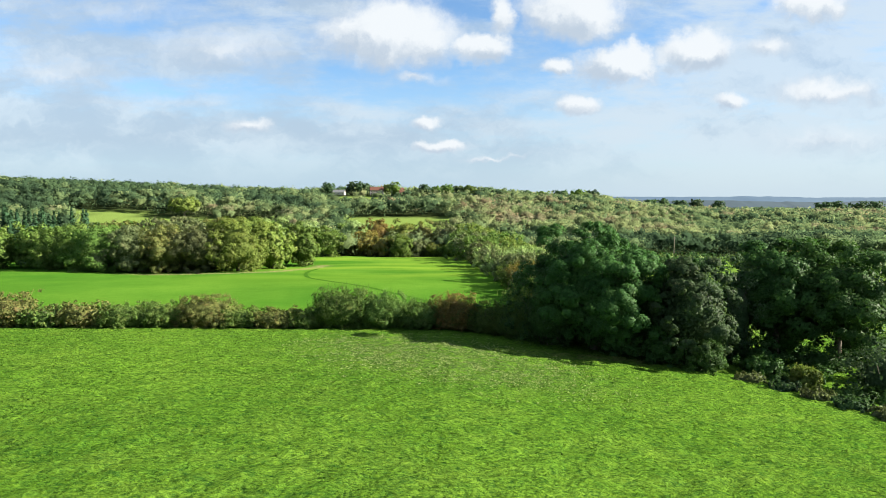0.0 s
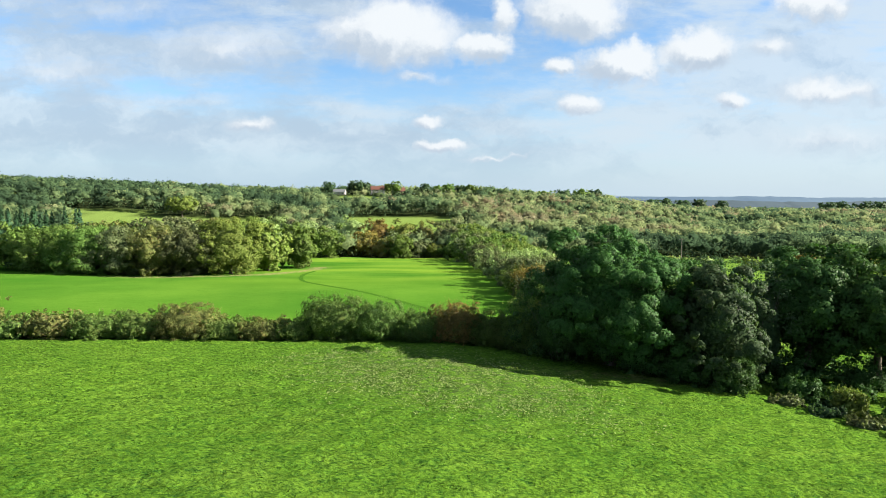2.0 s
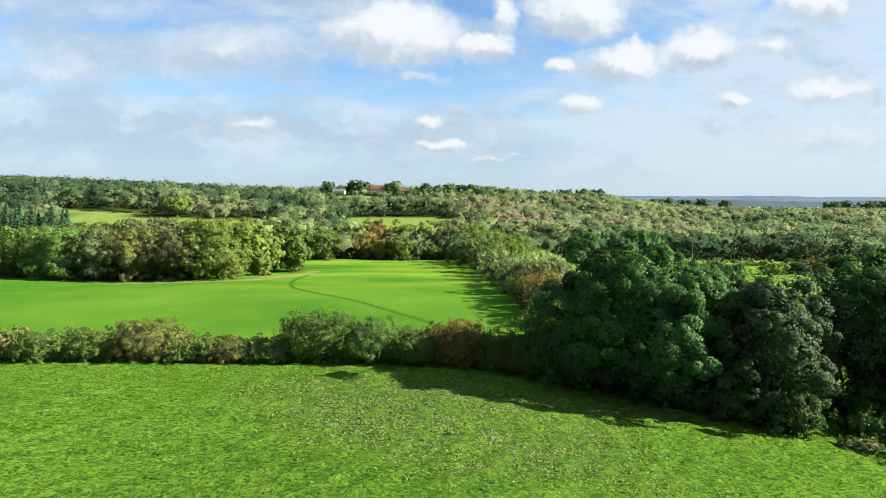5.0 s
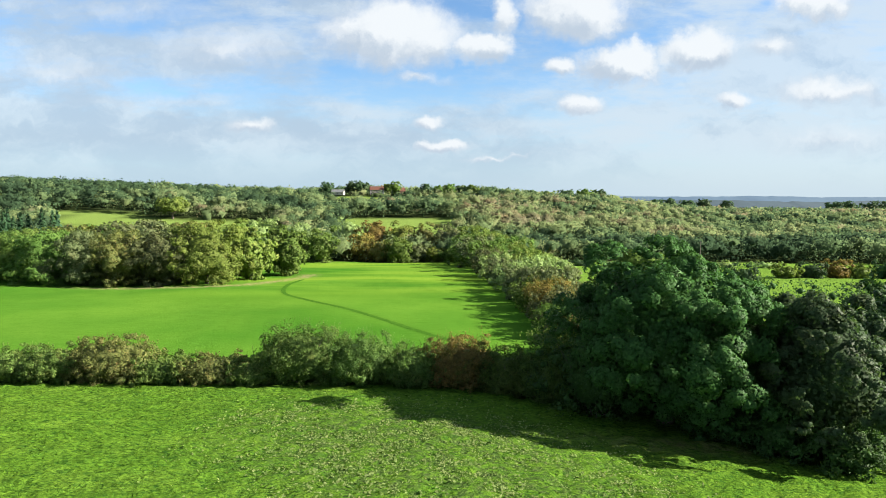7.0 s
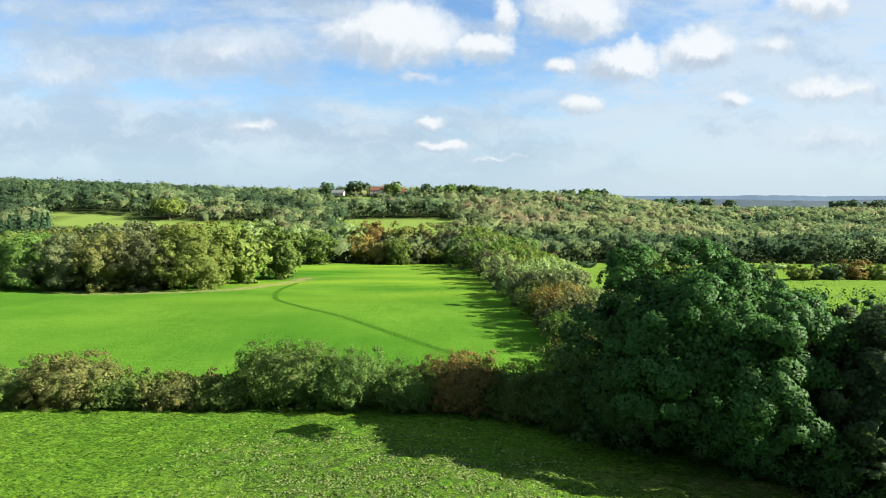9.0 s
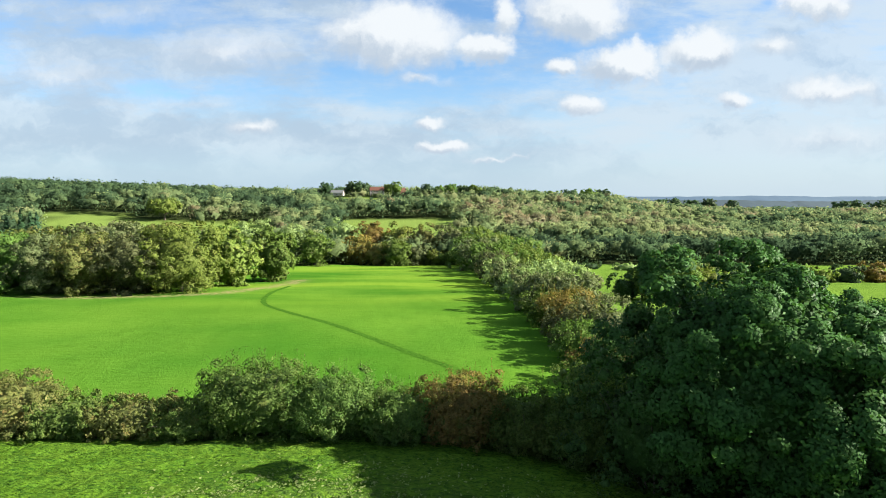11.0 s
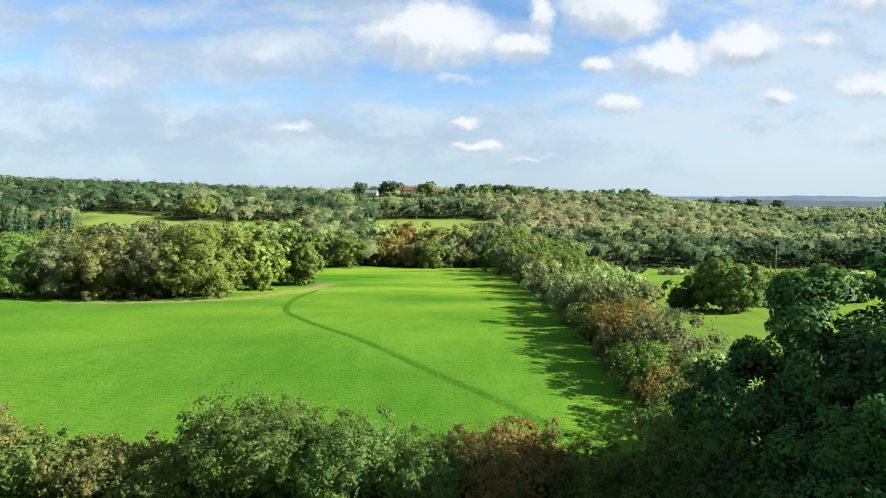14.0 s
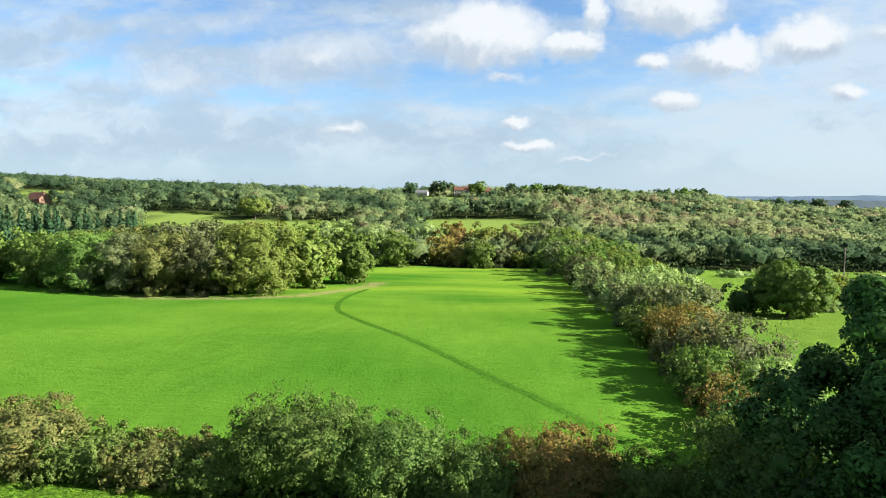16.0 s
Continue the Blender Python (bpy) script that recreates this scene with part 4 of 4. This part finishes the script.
# ---- woods ----
def wood(name, label, spots, seed, cards, size, heights, radius, per):
    """Many crowns joined as one sheet of woodland."""
    rng = np.random.default_rng(seed)
    n = len(spots)
    sx, sy = spots[:, 0], spots[:, 1]
    h = rng.uniform(*heights, n) * (1 + 0.22 * np.array([noise.noise((x * 0.02, y * 0.02, 8.0)) for x, y in spots]))
    r = rng.uniform(*radius, n) * rng.choice((0.7, 1.0, 1.25, 1.6), n, p=(0.25, 0.32, 0.25, 0.18))
    h = h * (0.86 + 0.14 * r / np.mean(radius))
    z0 = ground_height(sx, sy)
    a = sx / sy
    h = h * (1 - 0.28 * ease(a, -0.24, -0.18) * ease(a, 0.14, 0.06) * ease(sy, 560, 640) * ease(sy, 812, 800))
    h = h * (1 - 0.42 * ease(a, -0.06, 0.04) * ease(sy, 492, 505) * ease(sy, 575, 560))
    h = h - 2.2 * ease(sy, 520, 600)
    h = h + 4.2 * ease(a, -0.22, -0.30) * ease(sy, 345, 335)
    stand = np.array([noise.noise((x * 0.011, y * 0.016, 3.0)) + 0.6 * noise.noise((x * 0.03, y * 0.035, 5.0)) for x, y in spots])
    tone = 0.43 - 0.07 * ease(a, -0.15, 0.0) + 0.62 * stand + rng.normal(0, 0.15, n) + 0.07 * ease(a, -0.16, 0.05) - 0.32 * ease(a, 0.05, 0.12) * ease(sy, 352, 332) - 0.16 * ease(a, -0.36, -0.5) - 0.22 * ease(sy, 450, 500) * ease(a, -0.08, -0.18)
    tone = np.clip(tone - 0.25 * ease(sy, 1000, 1200), 0.02, 1.0)
    u = rng.normal(size=(n, per, 3))
    u /= np.linalg.norm(u, axis=2)[:, :, None]
    u[:, :, 2] = np.abs(u[:, :, 2]) * 0.95 - 0.12
    u[:, 0] *= 0.3
    cen = np.stack([sx, sy, z0 + h - r * 0.78], -1)
    cl = cen[:, None] + u * (r[:, None] * rng.uniform(0.35, 0.85, (n, per)))[:, :, None] * np.array([1, 1, 0.68])
    cr = r[:, None] * rng.uniform(0.30, 0.56, (n, per))
    cr[:, 0] = r * 0.6
    # ragged sprays on the lobes and down the flanks
    k = rng.integers(0, per, (n, cards))
    ii = np.arange(n)[:, None]
    d = rng.normal(size=(n, cards, 3))
    d[:, :, 2] = np.where(rng.random((n, cards)) < 0.7, np.abs(d[:, :, 2]), d[:, :, 2])
    d /= np.linalg.norm(d, axis=2)[:, :, None]
    pts = cl[ii, k] + d * (cr[ii, k] * rng.uniform(0.62, 1.16, (n, cards)))[:, :, None] * np.array([1, 1, 0.9])
    low = rng.random((n, cards)) < 0.30
    wide, turn_ = rng.uniform(0.5, 1.25, (n, cards)) * r[:, None], rng.uniform(0, 6.283, (n, cards))
    under = np.stack([sx[:, None] + wide * np.cos(turn_), sy[:, None] + wide * np.sin(turn_), z0[:, None] + h[:, None] * rng.uniform(0.1, 0.82, (n, cards))], -1)
    pts = np.where(low[:, :, None], under, pts)
    out = 0.15 * d + 0.9 * (pts - cen[:, None]) / r[:, None, None] + np.array([0.15, -0.2, 0.30])
    vn = sprays(rng, pts.reshape(-1, 3), out.reshape(-1, 3), size, 0.55, 0.75, 0.86)
    each = len(BALL_COARSE[1]) * 4
    bp, bn = cores(cl.reshape(-1, 3), cr.ravel(), BALL_COARSE, 0.52, 0.9)
    bn = 0.15 * bn + np.array([0.15, -0.2, 0.30]) + 0.95 * (bp - np.repeat(cen, per * each, 0)) / np.repeat(r, per * each)[:, None]
    body = bp, bn / np.linalg.norm(bn, axis=1)[:, None]
    me = spray_mesh(name, both(vn, body), WOODS)
    at_ = me.attributes.new("tone", "FLOAT", "POINT")
    shift = np.clip(tone[:, None] + rng.normal(0, 0.03, (n, per)), 0.02, 1.0)
    at_.data.foreach_set("value", np.concatenate([np.repeat(shift[ii, k].ravel(), 4), np.repeat(shift.ravel(), each)]).astype(np.float32))
    return tagged(new(name, me), label, "woodland", kind="stuff")


def scatter(seed, y0, y1, step, a0=-0.95, a1=0.95):
    rng = np.random.default_rng(seed)
    yy = np.arange(y0, y1, step)
    out = []
    for y in yy:
        x = np.arange(a0 * y1, a1 * y1, step)
        out.append(np.stack([x, np.full(len(x), y)], -1))
    p = np.concatenate(out) + rng.uniform(-0.42, 0.42, (sum(len(o) for o in out), 2)) * step
    a = p[:, 0] / p[:, 1]
    p = p[(a > a0) & (a < a1)]
    p = p[wooded(p[:, 0], p[:, 1]) > 0.5]
    return p


BANDS = ((215, 330, 8.6, 190, 0.92, (9.5, 12.5), (4.6, 6.4), -0.92, 8), (330, 470, 9.4, 140, 1.12, (10, 12.6), (5.0, 6.8), -0.92, 7),
         (470, 680, 11.4, 100, 1.5, (10.5, 16), (5.6, 8.6), -0.92, 7), (680, 930, 15.0, 70, 2.1, (10, 15.5), (7.4, 10.2), -0.92, 6),
         (930, 1700, 27.0, 46, 3.6, (10, 15), (13, 18), 0.15, 5))
for b, (y0, y1, step, cards, size, hh, rr, a0, per) in enumerate(BANDS):
    wood("woods", "mixed autumn woodland canopy in green, olive and brown", scatter(900 + b, y0, y1, step, a0, 0.77), 950 + b, cards, size, hh, rr, per)


def conifer(x, y, top, radius, seed):
    """A spruce: straight stem and whorls of drooping sprays."""
    rng = np.random.default_rng(seed)
    z0 = gz(x, y)
    h = top - z0
    base = new("conifer")
    base.location = (x, y, z0 - 0.1)
    tagged(base, "tall dark green conifer behind the field clump", "tree", "conifers")
    n = 800
    f = rng.random(n) ** 0.7
    w = rng.uniform(0, 6.283, n)
    tier = 0.75 + 0.25 * np.sin(f * h * 3.1)
    rr = radius * (1.02 - (1 - f)) * tier * np.sqrt(rng.uniform(0.4, 1, n))
    zz = h * (1 - f * 0.93) - 0.25 * rr
    pts = np.stack([rr * np.cos(w), rr * np.sin(w), zz], -1)
    nrm = np.stack([np.cos(w), np.sin(w), np.full(n, 0.9)], -1)
    part("crown", spray_mesh("crown", sprays(rng, pts, nrm, 1.4, 0.4, 0.5), CONIFER), base)
    part("trunk", join_tubes("trunk", [tube(((0, 0, 0), (0, 0, h * 0.5), (0, 0, h * 0.97)), (0.3, 0.2, 0.03), 7)], BARK), base)


rng_c = np.random.default_rng(77)
for i in range(40):
    row, col = divmod(i, 8)
    cx = -222 + 8.0 * col + 3.5 * (row % 2) + rng_c.uniform(-1.8, 1.8)
    cy = 236 + 12 * row - 0.10 * (cx + 150) + rng_c.uniform(-4, 4)
    conifer(cx, cy, 12.6 + rng_c.uniform(-2.4, 1.8) - 0.025 * (cx + 205), rng_c.uniform(4.4, 5.6), 800 + i)


# ---- turf and weeds ----
def tufts(name, label, material, n, x0, x1, y0, y1, size, seed, keep=None, flat=0.5):
    rng = np.random.default_rng(seed)
    x, y = rng.uniform(x0, x1, n), rng.uniform(y0, y1, n)
    thick = np.sin(x * 0.45 + 2 * np.sin(y * 0.21)) * np.sin(y * 0.6 + 1.7 * np.sin(x * 0.17)) + rng.normal(0, 0.7, n) > -0.2
    if keep is not None:
        thick &= keep(x, y, rng)
    thick &= (y < 79.5 - np.clip(x - 8, 0, 60) * 0.95) | (y > 86)
    x, y = x[thick], y[thick]
    z = ground_height(x, y) + 0.04
    nrm = rng.normal(size=(len(x), 3)) * (1, 1, 0.15) + (0, -0.3, flat)
    v = sprays(rng, np.stack([x, y, z], -1), nrm, size, 0.3, 0.6, 0.85, (0, 0, 1))
    return tagged(new(name, spray_mesh(name, v, material)), label, "grass", kind="stuff")


def in_weeds(x, y, rng):
    w = 1.25 * np.exp(-(((x + 1 + 0.5 * (y - 61)) / 12) ** 2 + ((y - 61) / 11) ** 2) ** 1.5)
    w += 2.6 * np.exp(-(((x + 10.8) / 1.8) ** 2 + ((y - 71) / 2.0) ** 2))
    return rng.random(len(x)) < w


tufts("grass_tufts", "uneven tufts of green pasture grass", TURF, 60000, -48, 46, 26, 81, 0.15, 41, None, 1.6)
tufts("pasture_weeds", "pale broad-leaved weeds in the pasture", DOCK, 48000, -18, 18, 44, 76, 0.19, 42, in_weeds, 1.8)


# ---- far hills and buildings ----
def far_hills(name, y, base, height, seed, material, label):
    rng = np.random.default_rng(seed)
    x = np.linspace(-1.3 * y, 1.3 * y, 260)
    top = base + height * (0.5 + 0.5 * np.array([noise.fractal((v * 0.0012, seed, 0.0), 0.9, 2.1, 5) for v in x])) + rng.normal(0, height * 0.05, len(x))
    rows = [np.stack([x, np.full_like(x, y - 300), np.full_like(x, -60.0)], -1), np.stack([x, np.full_like(x, y), top], -1),
            np.stack([x, np.full_like(x, y + 200), np.full_like(x, -60.0)], -1)]
    v = np.concatenate(rows)
    n = len(x)
    i = np.arange(n - 1)
    f = np.concatenate([np.stack([i + k * n, i + 1 + k * n, i + 1 + (k + 1) * n, i + (k + 1) * n], -1) for k in (0, 1)]).ravel()
    return tagged(new(name, link_mesh(name, v, f, 4, material, True)), label, "hills", kind="structure")


# aerial haze is put into the base colours of both ridges as blue
NEAR_HAZE = plain_material("hazed_wooded_hills", (0.010, 0.026, 0.040), (0.018, 0.040, 0.056), 0.01, 1.0)
FAR_HAZE = plain_material("hazed_distant_hills", (0.028, 0.060, 0.104), (0.040, 0.076, 0.120), 0.004, 1.0)
far_hills("backdrop_near", 2300, -4, 17, 4, NEAR_HAZE, "far wooded ridge in painted dark blue-green haze")
far_hills("backdrop_far", 4300, 10, 20, 9, FAR_HAZE, "distant horizon hills in painted pale blue haze")


def box(bm, x0, x1, y0, y1, z0, z1):
    vs = [bm.verts.new((x, y, z)) for z in (z0, z1) for y in (y0, y1) for x in (x0, x1)]
    for q in ((0, 2, 3, 1), (4, 5, 7, 6), (0, 1, 5, 4), (2, 6, 7, 3), (0, 4, 6, 2), (1, 3, 7, 5)):
        bm.faces.new([vs[i] for i in q])


def bm_mesh(name, bm, material):
    me = bpy.data.meshes.new(name)
    bmesh.ops.recalc_face_normals(bm, faces=bm.faces)
    bm.to_mesh(me)
    bm.free()
    me.materials.append(material)
    return me


PLASTER = plain_material("pale_plaster", (0.264, 0.240, 0.216), (0.346, 0.326, 0.298))
BRICK = plain_material("pinkish_brick", (0.144, 0.077, 0.058), (0.202, 0.120, 0.091))
TILE = plain_material("red_brown_roof_tiles", (0.067, 0.026, 0.017), (0.115, 0.048, 0.031))
SLATE = plain_material("grey_barn_roof", (0.077, 0.082, 0.086), (0.125, 0.130, 0.134))
PANE = plain_material("dark_window_glass", (0.010, 0.012, 0.014), (0.019, 0.022, 0.024), 0.5, 0.15)
POLE = wood_material("weathered_pole", (0.10, 0.085, 0.07), (0.20, 0.18, 0.15))


def house(x, y, turn, w, d, eaves, ridge, wall, roof, label, name="house", windows=4, storeys=2, stack=True):
    """A gabled house with window panes set in its walls, and a chimney."""
    base = new(name)
    base.location = (x, y, gz(x, y) - 0.3)
    base.rotation_euler = (0, 0, radians(turn))
    tagged(base, label, "building")
    bm = bmesh.new()
    box(bm, -w / 2, w / 2, -d / 2, d / 2, 0, eaves)
    for sx in (-w / 2, w / 2):
        a_, b_, c_ = (bm.verts.new((sx, -d / 2, eaves)), bm.verts.new((sx, d / 2, eaves)), bm.verts.new((sx, 0, ridge)))
        bm.faces.new((a_, b_, c_))
    part("wall", bm_mesh("wall", bm, wall), base)
    for side in (-1, 1):
        bm = bmesh.new()
        o, t_ = 0.4, 0.22
        lo = (side * (d / 2 + o), eaves - o * (ridge - eaves) / (d / 2))
        hi = (0.0, ridge)
        vs = [bm.verts.new((px_, py_, pz_ + up)) for up in (0.02, t_) for px_ in (-w / 2 - o, w / 2 + o) for py_, pz_ in (lo, hi)]
        for q in ((0, 1, 3, 2), (4, 6, 7, 5), (0, 4, 5, 1), (2, 3, 7, 6), (0, 2, 6, 4), (1, 5, 7, 3)):
            bm.faces.new([vs[i] for i in q])
        part("roof", bm_mesh("roof", bm, roof), base)
    if stack:
        bm = bmesh.new()
        box(bm, w * 0.32, w * 0.32 + 1.1, -0.45, 0.45, ridge - 1.2, ridge + 1.4)
        box(bm, w * 0.32 + 0.15, w * 0.32 + 0.45, -0.15, 0.15, ridge + 1.4, ridge + 1.8)
        part("chimney", bm_mesh("chimney", bm, BRICK), base)
    for st in range(storeys):
        for i in range(windows):
            wx = -w / 2 + (i + 0.5) * w / windows
            wz = 1.0 + st * eaves / max(storeys, 1)
            bm = bmesh.new()
            box(bm, wx - 0.55, wx + 0.55, -d / 2 - 0.04, -d / 2 + 0.05, wz, wz + 1.3)
            part("window", bm_mesh("window", bm, PANE), base)
    return base


house(-86, 806, 6, 17, 9, 6.4, 10.5, PLASTER, TILE, "white country house with a red-brown tiled roof", "country_house", 5)
house(-134, 800, -4, 15, 9, 3.6, 6.8, PLASTER, SLATE, "low grey-roofed farm barn on the ridge", "barn", 3, 1, False)
house(-56, 812, 20, 10, 8, 5.0, 9.0, BRICK, TILE, "small brick house among ridge trees", "cottage", 3)
house(-372, 470, -22, 19, 9, 5.4, 10.0, BRICK, TILE, "pinkish brick farmhouse with a red roof", "farmhouse", 4)
for i, (tx, ty, th, tr, m) in enumerate((
        (-62, 800, 17, 9, GREEN), (-74, 816, 14, 8, GREEN), (-24, 812, 14, 8, OAK_GREY), (-8, 820, 12, 8, GREEN), (6, 808, 15, 9, GREEN), (20, 814, 12, 8, OAK_GREY), (36, 810, 13, 9, GREEN),
        (-104, 822, 17, 8, OAK_GREY), (-112, 818, 18, 8, OAK_GREY), (-122, 824, 17, 8, OAK_GREY), (-150, 812, 17, 10, OAK_GREY))):
    tree(tx, ty, gz(tx, ty) + th, tr * 0.85, m, 720 + i, "broadleaf tree standing on the far ridge", "ridge_tree", "tree", "ridge trees", 0.1, 20, 900, 1.6, 0.5, 0.32)

# round trees on the skyline east of the houses, and dark clumps over the distant woods
for i, (tx, ty, top, tr) in enumerate(((92, 828, 25.0, 9), (112, 836, 26.0, 10), (134, 832, 25.5, 9), (160, 838, 26.5, 10), (184, 834, 28.0, 11), (204, 838, 27.5, 10))):
    tree(tx, ty, top, tr, (GREEN, OAK_GREY)[i % 2], 760 + i, "rounded dark tree on the wooded skyline", "skyline_tree", "tree", "skyline trees", 0.1, 20, 1100, 1.7, 0.5, 0.32)
for i, (tx, ty, top, tr) in enumerate(((402, 1195, 13.0, 15), (430, 1206, 14.0, 16), (462, 1200, 12.0, 14), (500, 1212, 13.0, 15), (540, 1206, 10.0, 14),
                                       (742, 1200, 8.0, 16), (778, 1210, 9.5, 18), (815, 1204, 9.0, 17), (850, 1212, 11.0, 18))):
    tree(tx, ty, top, tr, OAK_GREY, 780 + i, "dark round tree standing above distant woodland", "distant_tree", "tree", "distant trees", 0.0, 18, 700, 3.2, 0.6, 0.34)

# pole with a crossarm at the edge of the meadow
pole = new("utility_pole")
pole.location = (92.9, 247.0, gz(92.9, 247.0) - 0.2)
tagged(pole, "weathered wooden utility pole with a crossarm", "pole")
part("shaft", join_tubes("shaft", [tube(((0, 0, 0), (0, 0, 5), (0, 0, 10)), (0.2, 0.17, 0.13), 8)], POLE), pole)
arm_bm = bmesh.new()
box(arm_bm, -0.9, 0.9, -0.08, 0.08, 9.3, 9.5)
part("crossarm", bm_mesh("crossarm", arm_bm, POLE), pole)
